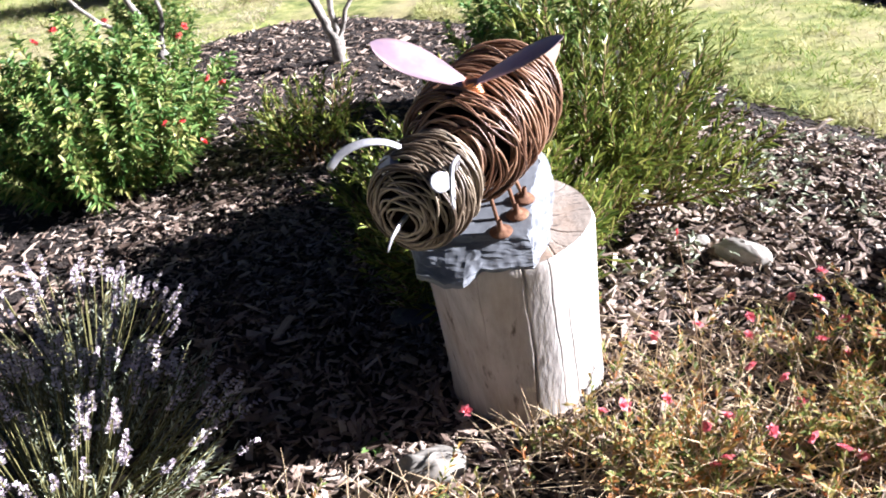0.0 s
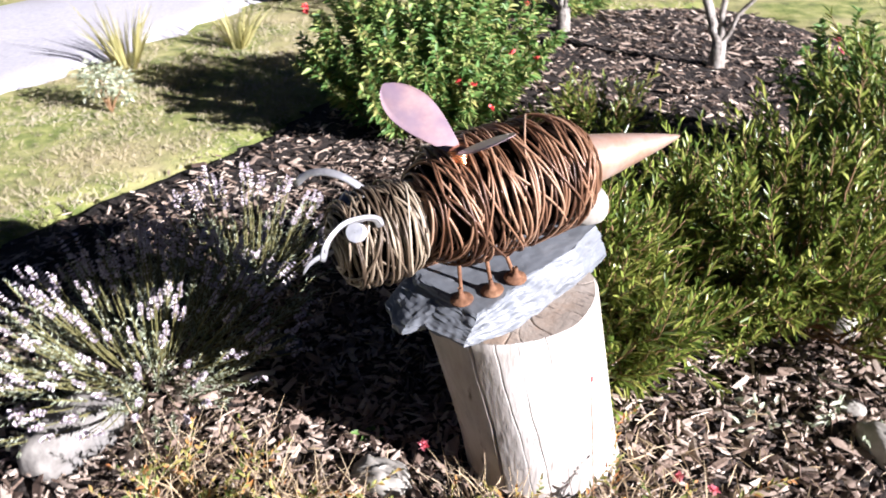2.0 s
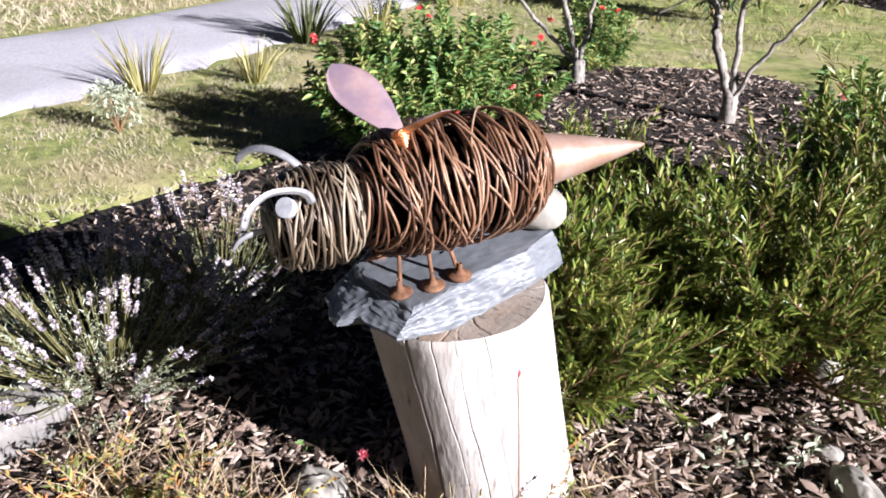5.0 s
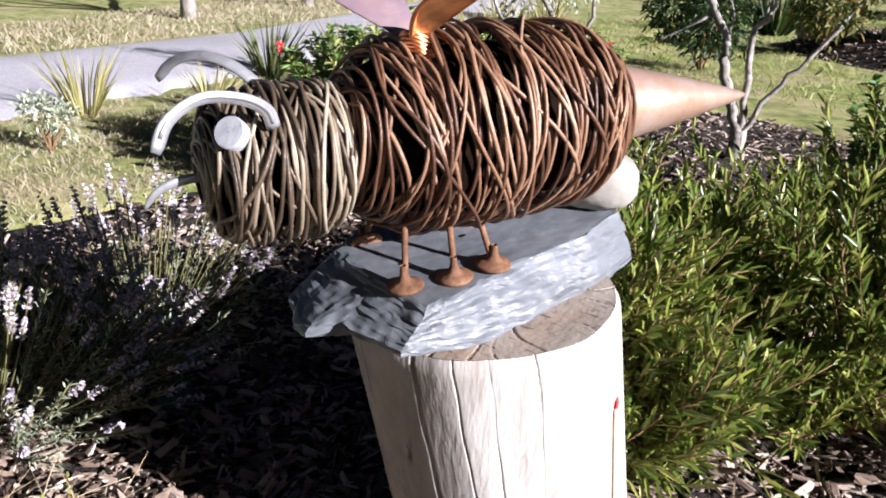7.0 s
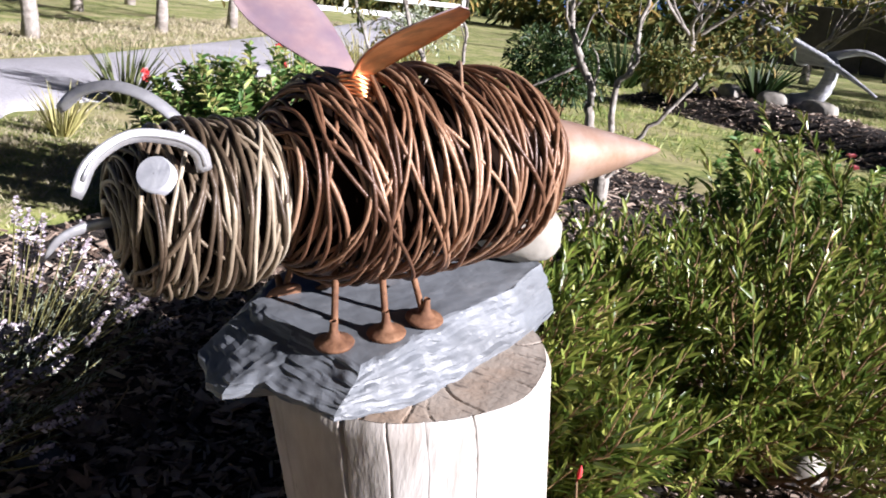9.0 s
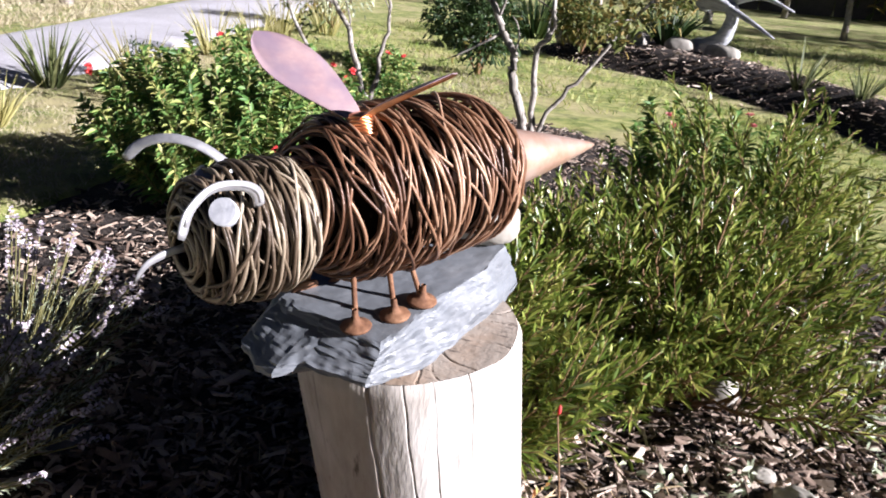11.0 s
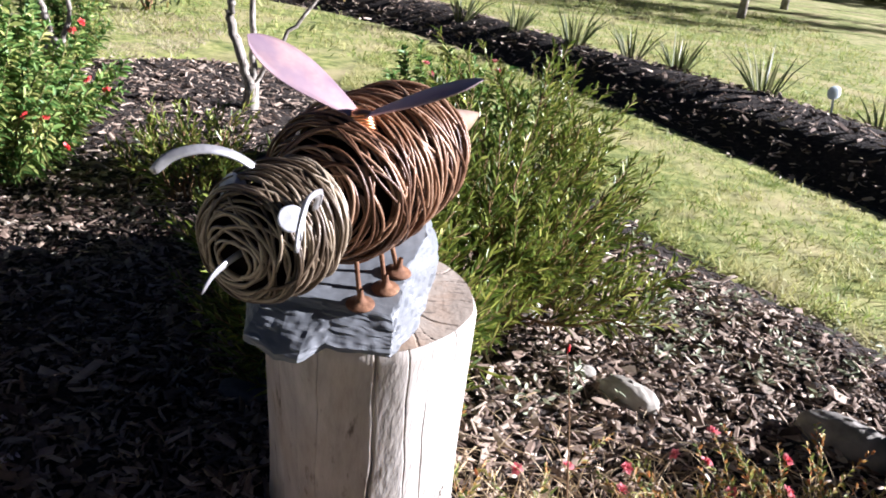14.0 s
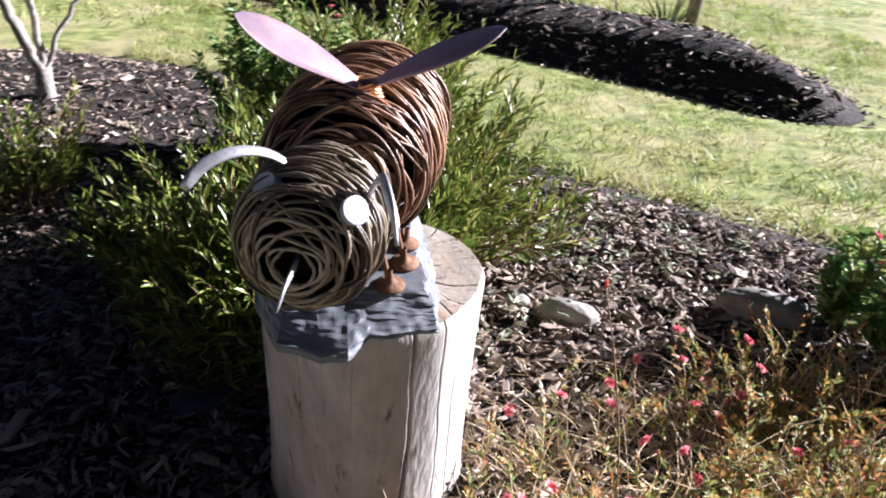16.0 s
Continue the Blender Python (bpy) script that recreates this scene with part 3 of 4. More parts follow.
def winding(fn, lo, hi, count, material, parent, tilt, gauge, ends=.45):
    """Loops of thick wire wound at slightly different slants."""
    for i in range(count):
        g = Geo()
        u0 = (i + rng.uniform(.1, .9)) / count
        s0 = lo + (hi - lo) * ((1 - ends) * u0 + ends * (1 - math.cos(math.pi * u0)) / 2)
        th = np.linspace(0, 2 * np.pi, 56, endpoint=False)
        room = min(s0 - lo, hi - s0) * (.75 if s0 - lo > .04 else .5) + .001
        a = min(abs(rng.normal(0, tilt)), room)
        s = s0 + a * np.sin(th + rng.uniform(0, 6.28)) + min(.35 * a + .002, room * .3) * np.sin(2 * th + rng.uniform(0, 6.28)) + .0012 * min(1.0, room / .03) * np.sin(5 * th + rng.uniform(0, 6.28))
        s = np.clip(s, lo - .004, hi + .004)
        r = fn(s)
        r = r + (rng.uniform(-.008, .004) + .0024 * np.sin(3 * th + rng.uniform(0, 6.28)) + .0012 * np.sin(7 * th + rng.uniform(0, 6.28))) * np.clip(r / .08, .2, 1)
        p = np.stack([s, r * np.cos(th), mid_z(s) + r * np.sin(th)], 1)
        tube(g, p, gauge * rng.uniform(.8, 1.2), 6, up=(1, .02, .03), closed=True)
        part("wire_strand", g, material, parent)


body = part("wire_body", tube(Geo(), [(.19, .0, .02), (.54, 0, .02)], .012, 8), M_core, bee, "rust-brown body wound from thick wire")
winding(body_r, .170, .558, 106, M_wire, body, .034, .0025, .62)
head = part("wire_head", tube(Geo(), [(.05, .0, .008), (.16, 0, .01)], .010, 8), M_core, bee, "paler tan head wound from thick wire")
winding(head_r, .0265, .188, 62, M_wire_head, head, .026, .0023, .62)

g = lathe(Geo(), [(.001, 0), (.053, 0), (.053, .004), (.043, .06), (.030, .125), (.0145, .195), (.006, .228), (.0025, .238), (.0005, .24)], 40, pose(.545, 0, .017, 0, 94.0, 0))
part("sting", g, M_cone, bee, "polished copper cone for a sting")


def wing(tip, normal, name, under):
    """A teardrop of sheet copper from the joint to tip, in bee coordinates."""
    root = inv @ Vector((-.027, 1.49, .815))
    t = inv @ Vector(tip)
    u = (t - root)
    ln_ = u.length
    u.normalize()
    nrm = (inv.to_3x3() @ Vector(normal))
    nrm = (nrm - u * nrm.dot(u)).normalized()
    w = nrm.cross(u)
    n = 22
    k = np.linspace(0, 1, n)
    half = .042 * (np.sin(np.pi * np.clip(k, 0, 1) ** 1.55) ** .62) * .98 + .009 * (1 - k) ** 2
    half[-1] = .001
    c = np.linspace(-1, 1, 9)
    rows = []
    for side in (1, -1):
        p = np.array(root)[None, None] + np.array(u)[None, None] * (k * ln_)[:, None, None] + np.array(w)[None, None] * (half[:, None] * c[None])[..., None]
        cup = -.10 * (half[:, None] * (c[None] ** 2)) + .006 * np.sin(k * 3)[:, None] + side * .0007
        rows.append((p + np.array(nrm)[None, None] * cup[..., None]).reshape(-1, 3))
    tr = grid_tris(n, 9, False)
    rim = []
    for j in (0, 8):
        a = np.arange(n - 1) * 9 + j
        rim += [np.stack([a, a + 9, a + 9 + 9 * n], 1), np.stack([a, a + 9 + 9 * n, a + 9 * n], 1)]
    g = Geo().add(np.concatenate(rows), np.concatenate([tr, tr[:, ::-1] + 9 * n, *rim]))
    ob = part("wing", g, M_wing, bee, name)
    ob.data.materials.append(under)
    low = np.zeros(len(ob.data.polygons), np.int32)
    low[len(tr):2 * len(tr)] = 1
    ob.data.polygons.foreach_set("material_index", low)


inv = BEE.inverted()
wing((-.188, 1.468, .912), (.297, -.34, .89), "teardrop copper wing with purple heat colours", M_wing)
wing((.140, 1.420, .902), (-.45, -.05, .89), "teardrop copper wing, burnished orange underneath", M_wing_low)
g = Geo()
j0 = inv @ Vector((-.027, 1.49, .812))
for a in range(5):
    th = np.linspace(0, 2 * np.pi, 24, endpoint=False)
    w = .023 - .0016 * a
    tube(g, np.stack([j0.x + .017 * np.cos(th), j0.y + w * np.sin(th), j0.z + .0045 * a - .010 + .004 * np.sin(2 * th)], 1), .0035, 6, closed=True)
lathe(g, [(.001, -.014), (.019, -.014), (.020, .002), (.015, .012), (.001, .013)], 20, Matrix.Translation(j0))
part("wing_joint", g, M_copper, bee, "bright copper band folded round the wing roots")


def bent(pts, n=24):
    """A smooth line through a few points."""
    p = np.asarray(pts, float)
    t = np.linspace(0, len(p) - 1, n)
    m = np.gradient(p, axis=0)
    i = np.minimum(t.astype(int), len(p) - 2)
    f = (t - i)[:, None]
    h = lambda a, b, c, d: a * p[i] + b * m[i] + c * p[i + 1] + d * m[i + 1]
    return h(2 * f ** 3 - 3 * f ** 2 + 1, f ** 3 - 2 * f ** 2 + f, -2 * f ** 3 + 3 * f ** 2, f ** 3 - f ** 2)


def feeler(pts, label, up):
    p = bent(pts)
    g = Geo()
    r = np.full(len(p), .0074)
    r[-3:] = (.0072, .0066, .0052)
    tube(g, p, r, 10, .42, up=up)
    rod = part("feeler", g, M_alu, bee, label)
    g2 = Geo()
    off = np.array((0, math.copysign(.0032, pts[-1][1]), .0012))
    tube(g2, p[1:-2] + off, .0022, 6, up=up)
    part("raised_edge", g2, M_alu, rod)


feeler([(.098, -.074, .066), (.090, -.084, .086), (.066, -.096, .102), (.026, -.109, .110), (-.008, -.123, .096), (-.024, -.130, .070)], "grey curved metal feeler like half a horseshoe", (0, .9, .45))
feeler([(.110, .022, .078), (.105, .028, .094), (.084, .046, .114), (.058, .070, .123), (.032, .096, .116), (.012, .112, .096)], "grey curved metal feeler like half a horseshoe", (0, -.75, .65))
part("mouthpart", tube(Geo(), bent([(.05, 0, .004), (.012, -.004, .006), (-.018, -.002, -.003), (-.034, .002, -.022)], 12), [.006, .0062, .0062, .006, .006, .006, .0055, .005, .0045, .004, .003, .0015], 8, .5, up=(0, 1, .2)), M_alu, bee, "curved pointed strip of grey metal")
for ss, yy, zz in ((.055, -.067, .065), (.073, .043, .077)):
    g = lathe(Geo(), [(.0005, -.016), (.0158, -.016), (.0158, -.016), (.0172, .001), (.0172, .001), (.0160, .003), (.0160, .003), (.0005, .0034)], 24)
    q = Vector((-.085, yy * 1.4, zz * 1.2)).normalized().to_track_quat("Z", "Y")
    part("eye", g, M_eye, bee, "round flat-faced slug of grey metal", at=Matrix.LocRotScale((ss, yy, zz), q, None))


def leg(foot, top, lean, label):
    """A rusty spike with a flared head for a foot, foot and top in world places."""
    f, t = inv @ Vector(foot), inv @ Vector(top)
    d = (t - f).normalized()
    g = Geo()
    tube(g, [tuple(f.lerp(t, k)) for k in (0, .25, .5, .75, 1)], [.0042, .0040, .0039, .0040, .0042], 10)
    m = Matrix.Translation(f) @ (inv.to_3x3() @ Vector(lean)).to_track_quat("Z", "Y").to_matrix().to_4x4()
    lathe(g, [(.0005, -.003), (.021, -.003), (.0225, .000), (.0212, .0022), (.013, .0042), (.0078, .008), (.0052, .014), (.0040, .022), (.0036, .026)], 20, m)
    part("leg", g, M_rust, bee, label)


UPW = (-.02, -.15, 1)
leg((.001, 1.456, .539), (-.016, 1.468, .625), UPW, "rusty spike leg with a flared foot")
leg((.031, 1.508, .546), (.014, 1.508, .630), UPW, "rusty spike leg with a flared foot")
leg((.043, 1.562, .553), (.022, 1.545, .630), (.12, -.1, 1), "rusty spike leg with a flared foot")
leg((-.122, 1.502, .548), (-.092, 1.492, .630), (-.75, .25, .65), "rusty spike leg with a tilted flared foot")
leg((-.098, 1.560, .553), (-.060, 1.550, .640), (-.5, .1, .85), "rusty spike leg with a tilted flared foot")
leg((-.072, 1.622, .560), (-.040, 1.600, .640), (-.4, .1, .9), "rusty spike leg with a tilted flared foot")

# ---- stones and bits on the bed ----
for size, rough, seed, mm, lab, cat, mt in [
    ((.078, .038, .036), .10, 3, pose(.605, 2.205, .02, 0, 4, -33), "long tan-grey rock lying in the mulch", "rock", M_pebble),
    ((.122, .052, .058), .07, 5, pose(1.12, 2.125, .022, 0, 0, -36), "long rounded grey rock in the mulch", "rock", M_rock),
    ((.075, .048, .045), .16, 8, pose(-.195, 1.385, .012, 0, 0, 12), "blocky tan stone half buried beside the dry grass", "rock", M_pebble),
    ((.14, .08, .085), .06, 4, pose(-.85, .985, .03, 0, 0, 105), "rounded grey boulder beside the lavender", "rock", M_rock),
    ((.045, .035, .05), .12, 6, pose(.34, 2.63, .02, 0, 0, 20), "small cream stone under the low shrub", "rock", M_pebble),
    ((.05, .035, .035), .15, 9, pose(-.775, 1.565, .01, 0, 0, 40), "blue-grey stone behind the lavender", "rock", M_rock_d),
    ((.08, .05, .03), .12, 11, pose(-.30, 2.0, .005, 0, 0, 10), "flat dark stone in the shade of the log", "rock", M_rock_d),
    ((.03, .022, .018), .12, 12, pose(.50, 2.30, .015, 0, 0, 10), "small pale pebble beside the long rock", "rock", M_pebble),
]:
    solo("rock", stone(size, rough, seed), mt, lab, cat, "rocks in the mulch", m=mm)
solo("wood_stake", tube(Geo(), [(-.05, 0, .01), (-.02, .002, .014), (.02, .001, .016), (.05, -.002, .012)], [.009, .012, .0115, .008], 8, .6), M_palewood, "short pale piece of split wood on the mulch", "wood piece", m=pose(-.715, 1.42, .012, 0, 0, 62))

# ---- plants ----
def sprig_path(base, way, length, bend, n=9):
    k = np.linspace(0, 1, n)[:, None]
    way = np.asarray(way, float)
    return np.asarray(base, float) + way * length * k + np.asarray(bend, float) * length * k * k


def along(p, step):
    """Places and directions at even steps along a line."""
    d = np.linalg.norm(np.diff(p, axis=0), axis=1)
    s = np.concatenate([[0], np.cumsum(d)])
    t = np.arange(step, s[-1], step)
    q = np.stack([np.interp(t, s, p[:, i]) for i in range(3)], 1)
    w = np.stack([np.interp(t, s, np.gradient(p, s, axis=0)[:, i]) for i in range(3)], 1)
    return q, unit(w), t / s[-1]


def around(way, spread):
    """Directions that stand off way by spread, at random turns."""
    n = len(way)
    r = unit(np.cross(way, rng.normal(size=(n, 3))))
    return unit(way + r * np.broadcast_to(spread, (n,))[:, None])


def bloom(parent, places, size, material, name="flower", label="", stalks=False):
    """Little flowers of six petals each, one object apiece on a shared mesh."""
    g = Geo()
    a = np.linspace(0, 2 * np.pi, 6, endpoint=False)
    leaves(g, np.zeros((6, 3)), np.stack([np.cos(a), np.sin(a), np.full(6, .45)], 1), size, size * .75, .1, .1)
    leaves(g, np.zeros((5, 3)), np.stack([np.cos(a[:5] + .4), np.sin(a[:5] + .4), np.full(5, 1.3)], 1), size * .8, size * .6, .1, .1)
    me = g.mesh(name, material)
    for p in places:
        if stalks:
            part("flower_stem", tube(Geo(), bent([(p[0] * .45, p[1] * .45, p[2] * .45), (p[0] * .8, p[1] * .8, p[2] * .75), tuple(p)], 8), .0018, 5), M_stem, parent)
        part(name, me, material, parent, label, at=pose(*p, rng.uniform(-50, 50), rng.uniform(-50, 50), rng.uniform(0, 360)))


def needle_shrub(name, at, rx, ry, height, stems, label, leaf, step, leaf_mat, stem_mat, clumps=7, thin=1.0):
    """A low spreading shrub of arching sprigs set with narrow leaves."""
    ob = thing(name, pose(*at), label, "shrub", "narrow-leaved shrubs behind the log")
    gs, gl = Geo(), Geo()
    for i in range(stems):
        a = 2 * np.pi * (i + rng.uniform(-.4, .4)) / stems * 3
        k = rng.uniform(.05, 1.0) ** .7
        foot = np.array((rx * .18 * np.cos(a), ry * .18 * np.sin(a), 0.0))
        end = np.array((rx * k * np.cos(a), ry * k * np.sin(a), height * (1 - .62 * k ** 2) * rng.uniform(.72, 1.12)))
        rise = np.array((0, 0, rng.uniform(-.05, .25)))
        p = sprig_path(foot, (end - foot) - rise * .9, 1.0, rise * .9, 10)
        p[1:-1] += rng.normal(0, .012, (8, 3))
        tube(gs, p, np.linspace(.006, .0018, 10), 5)
        for j in range(clumps):
            t = rng.uniform(.25, 1.0)
            q = p[int(t * 8)] * (1 - (t * 8) % 1) + p[min(9, int(t * 8) + 1)] * ((t * 8) % 1)
            out = unit(np.array((np.cos(a), np.sin(a), .35)) + rng.normal(0, .55, 3) + np.array((0, 0, .75)))
            ln_ = rng.uniform(.09, .24) * thin * height / .6
            s = sprig_path(q, out, ln_, np.array((0, 0, .25)), 5)
            s[:, 2] = np.maximum(s[:, 2], .02)
            tube(gs, s, np.linspace(.0018, .0008, 5), 4)
            b, w, f = along(s, step)
            leaves(gl, b, around(w, rng.uniform(.35, .8, len(b))), leaf * rng.uniform(.7, 1.2, len(b)) * (1.1 - .45 * f), leaf * .15, .08)
        b, w, f = along(p[3:], step)
        leaves(gl, b, around(w, rng.uniform(.5, 1.1, len(b))), leaf * rng.uniform(.7, 1.2, len(b)) * (1.1 - .35 * f), leaf * .15, .08)
    tagged(part("stem", gs, stem_mat, ob), kind="stuff")
    tagged(part("foliage", gl, leaf_mat, ob), kind="stuff")
    return ob


SHRUBS = [
    ((.15, 2.60, 0), .64, .50, .50, 66, 10, "low spreading shrub with narrow glossy green leaves"),
    ((.26, 3.20, 0), .50, .42, .66, 28, 8, "upright narrow-leaved shrub with yellow-green tips"),
    ((-.20, 2.32, 0), .42, .42, .48, 58, 10, "narrow-leaved green shrub growing behind the log"),
    ((-.09, 2.0, 0), .33, .20, .50, 70, 10, "low narrow-leaved sprigs close behind the log"),
    ((-.88, 3.22, 0), .26, .26, .38, 16, 6, "young narrow-leaved green shrub in the mulch")]
for at, rx, ry, h, stems, clumps, label in SHRUBS:
    needle_shrub("needle_shrub", at, rx, ry, h, stems, label, .056, .0105, M_leaf_n, M_stem_r, clumps)


def flower_bush(at, radius, height, stems):
    ob = thing("flowering_bush", pose(*at), "leafy green bush with a few pink-red flowers", "bush")
    gs, gl, tips = Geo(), Geo(), []
    for i in range(stems):
        a = rng.uniform(0, 2 * np.pi)
        k = rng.uniform(0, 1) ** .55
        foot = np.array((radius * .45 * k * np.cos(a), radius * .45 * k * np.sin(a), 0.0))
        end = np.array((radius * k * np.cos(a), radius * k * np.sin(a), height * (1 - .45 * k ** 2.2) * rng.uniform(.75, 1.05)))
        p = sprig_path(foot, (end - foot) - np.array((0, 0, .05)), 1.0, (0, 0, .05), 8)
        p[1:-1] += rng.normal(0, .01, (6, 3))
        tube(gs, p, np.linspace(.005, .002, 8), 5)
        b, w, f = along(p, .0125)
        b, w, f = np.repeat(b, 3, 0), np.repeat(w, 3, 0), np.repeat(f, 3)
        keep = f > .12
        leaves(gl, b[keep], around(w[keep], rng.uniform(.7, 1.5, keep.sum())), rng.uniform(.045, .082, keep.sum()) * (1.15 - .45 * f[keep]), rng.uniform(.012, .019, keep.sum()), .3)
        tips.append(p[-1])
    tagged(part("stem", gs, M_stem, ob), kind="stuff")
    tagged(part("foliage", gl, M_leaf_f, ob), kind="stuff")
    return ob, tips


fb, tips = flower_bush((-1.74, 3.18, 0), .62, .66, 150)
bloom(fb, [(-.50, -.30, .50), (-.47, -.27, .46), (-.52, -.28, .47), (.42, -.28, .32), (.47, -.25, .31), (.0, -.1, .66), (-.32, .25, .55), (.52, .1, .34)], .022, M_red, label="pink-red flower", stalks=True)


def lavender(at, radius, height, count):
    """A grey mound of fine leaves under a fan of flower stalks."""
    ob = thing("lavender", pose(*at), "grey-green lavender with many faded mauve flower spikes", "lavender", "lavender clumps")
    gl, gs, gf = Geo(), Geo(), Geo()
    for i in range(int(count * .9)):
        a, k = rng.uniform(0, 2 * np.pi), rng.uniform(0, 1) ** .5
        foot = np.array((radius * .5 * k * np.cos(a), radius * .5 * k * np.sin(a), 0.0))
        way = unit(np.array((k * np.cos(a), k * np.sin(a), .75 - .45 * k)) + rng.normal(0, .12, 3))
        p = sprig_path(foot, way, rng.uniform(.45, .75) * radius, (0, 0, .15), 6)
        tube(gs, p, .0018, 4)
        b, w, f = along(p, .006)
        leaves(gl, b, around(w, .8), rng.uniform(.014, .028, len(b)), .0035, .05)
    for i in range(count):
        a, k = rng.uniform(0, 2 * np.pi), rng.uniform(0, 1) ** .5
        foot = np.array((radius * .45 * k * np.cos(a), radius * .45 * k * np.sin(a), .05))
        end = np.array((radius * 1.12 * k * np.cos(a), radius * 1.12 * k * np.sin(a), height * (1.05 - .68 * k ** 1.8) * rng.uniform(.8, 1.12)))
        p = sprig_path(foot, (end - foot) - np.array((0, 0, .06)), 1.0, (0, 0, .06), 7)
        tube(gs, p, .0016, 4)
        d = unit(p[-1] - p[-2])
        size = rng.uniform(.04, .075)
        for w in range(6):
            c = p[-1] - d * size * (.75 - w / 6) + rng.normal(0, .0008, 3)
            n = 5
            o = unit(np.cross(np.broadcast_to(d, (n, 3)), rng.normal(size=(n, 3))))
            leaves(gf, np.broadcast_to(c, (n, 3)), o + d * .8, rng.uniform(.009, .014, n) * (1.15 - .09 * w), .0075, 0, .4)
    tagged(part("stem", gs, M_stem, ob), kind="stuff")
    tagged(part("foliage", gl, M_leaf_l, ob), kind="stuff")
    tagged(part("flower_spike", gf, M_lav, ob, "faded mauve-grey flower spikes"), kind="stuff")


lavender((-1.0, 1.27, 0), .42, .36, 190)
lavender((-1.16, 1.70, 0), .34, .36, 90)


def straggle(name, at, rx, ry, height, stems, label, dry, blossoms):
    """Loose clump of thin stalks with small coloured leaves and a few flowers."""
    ob = thing(name, pose(*at), label, "plant", "straggly plants in the foreground")
    gs, gl, ends = Geo(), Geo(), []
    for i in range(stems):
        foot = np.array((rng.normal(0, rx * .45), rng.normal(0, ry * .45), 0))
        way = unit(np.array((rng.normal(0, .5), rng.normal(0, .5), 1.0)))
        p = sprig_path(foot, way, height * rng.uniform(.45, 1.1), (rng.normal(0, .3), rng.normal(0, .3), -.12), 7)
        tube(gs, p, np.linspace(.0014, .0006, 7), 4)
        if rng.uniform() > dry:
            b, w, f = along(p, .006)
            leaves(gl, b, around(w, .9), rng.uniform(.016, .036, len(b)) * (1.2 - .7 * f), .0062, .1)
        ends.append(p[-1])
    n = int(stems * 1.7)
    way = np.stack([rng.normal(0, .8, n), rng.normal(0, .8, n), np.ones(n)], 1)
    blades(gs, np.stack([rng.normal(0, rx * .5, n), rng.normal(0, ry * .5, n), np.zeros(n)], 1), way, rng.uniform(.4, 1.2, n) * height * .95, .0038, rng.uniform(.1, .8, n))
    tagged(part("stalk", gs, M_straw, ob), kind="stuff")
    if gl.n:
        tagged(part("foliage", gl, M_gaura, ob), kind="stuff")
    if blossoms:
        bloom(ob, [tuple(ends[i]) for i in rng.choice(len(ends), blossoms, replace=False)], .017, M_pink, label="small pink flower")
    return ob


straggle("straggly_plant", (.30, 1.36, 0), .24, .16, .20, 130, "straggly plant with yellow and orange leaves and pink flowers", .25, 8)
straggle("straggly_plant", (.70, 1.42, 0), .26, .2, .20, 130, "straggly plant with yellow and orange leaves and pink flowers", .25, 9)
straggle("straggly_plant", (-.22, 1.17, 0), .27, .10, .18, 115, "low tangle of dry tan and orange stalks by the lavender", .72, 0)
straggle("straggly_plant", (-.50, 1.05, 0), .16, .10, .20, 42, "straggly clump of dry orange and green stalks beside the boulder", .5, 0)
straggle("straggly_plant", (.06, 1.46, 0), .12, .05, .19, 26, "thin dry grass stalks at the foot of the log", .8, 2)
straggle("straggly_plant", (.30, 1.66, 0), .14, .12, .12, 40, "short dry grass beside the log", .7, 3)
straggle("straggly_plant", (.56, 1.72, 0), .24, .14, .13, 50, "sparse dry stalks with reddish leaves and pink flowers in mulch", .55, 8)
straggle("straggly_plant", (.92, 1.66, 0), .26, .16, .22, 110, "straggly plant with yellow and orange leaves and pink flowers", .3, 7)


def seedling(at, n, size, label, material):
    g = Geo()
    a = rng.uniform(0, 2 * np.pi, n)
    leaves(g, np.stack([rng.normal(0, size * .3, n), rng.normal(0, size * .3, n), rng.uniform(0, size * .4, n)], 1), np.stack([np.cos(a), np.sin(a), rng.uniform(.2, 1, n)], 1), rng.uniform(.5, 1, n) * size, size * .42, .2)
    solo("weed", g, material, label, "weed", m=pose(*at))


seedling((-.33, 1.47, .0), 16, .035, "small bright green weed growing in the mulch", M_leaf_f)

bud = thing("flower_stalk", pose(.35, 1.384, 0), "thin reddish flower stalk with a red bud", "flower")
stalk = bent([(0, 0, 0), (.01, .0, .2), (-.012, .018, .40), (-.035, .034, .525)], 14)
part("stem", tube(Geo(), stalk, np.linspace(.0018, .001, 14), 5), M_stem_r, bud)
part("bud", tube(Geo(), [stalk[-1], stalk[-1] + (.001, .001, .005), stalk[-1] + (.001, .002, .011), stalk[-1] + (.001, .002, .015)], [.001, .0022, .002, .0005], 7), M_red, bud, "narrow red bud")


def litter(n):
    """Fallen straw lying across the mulch."""
    x, y = rng.normal(.5, .38, n), rng.normal(1.62, .22, n)
    keep = np.hypot(x, y - 1.7) > .2
    x, y = x[keep], y[keep]
    m = len(x)
    a = rng.uniform(0, 2 * np.pi, m)
    g = Geo()
    leaves(g, np.stack([x, y, bed_height(x, y) + rng.uniform(.012, .03, m)], 1), np.stack([np.cos(a), np.sin(a), rng.normal(.05, .12, m)], 1), rng.uniform(.03, .11, m), rng.uniform(.002, .005, m), .05)
    return g


solo("straw_litter", litter(900), M_straw, "dry straw and dead stalks lying on the mulch", "straw", kind="stuff")

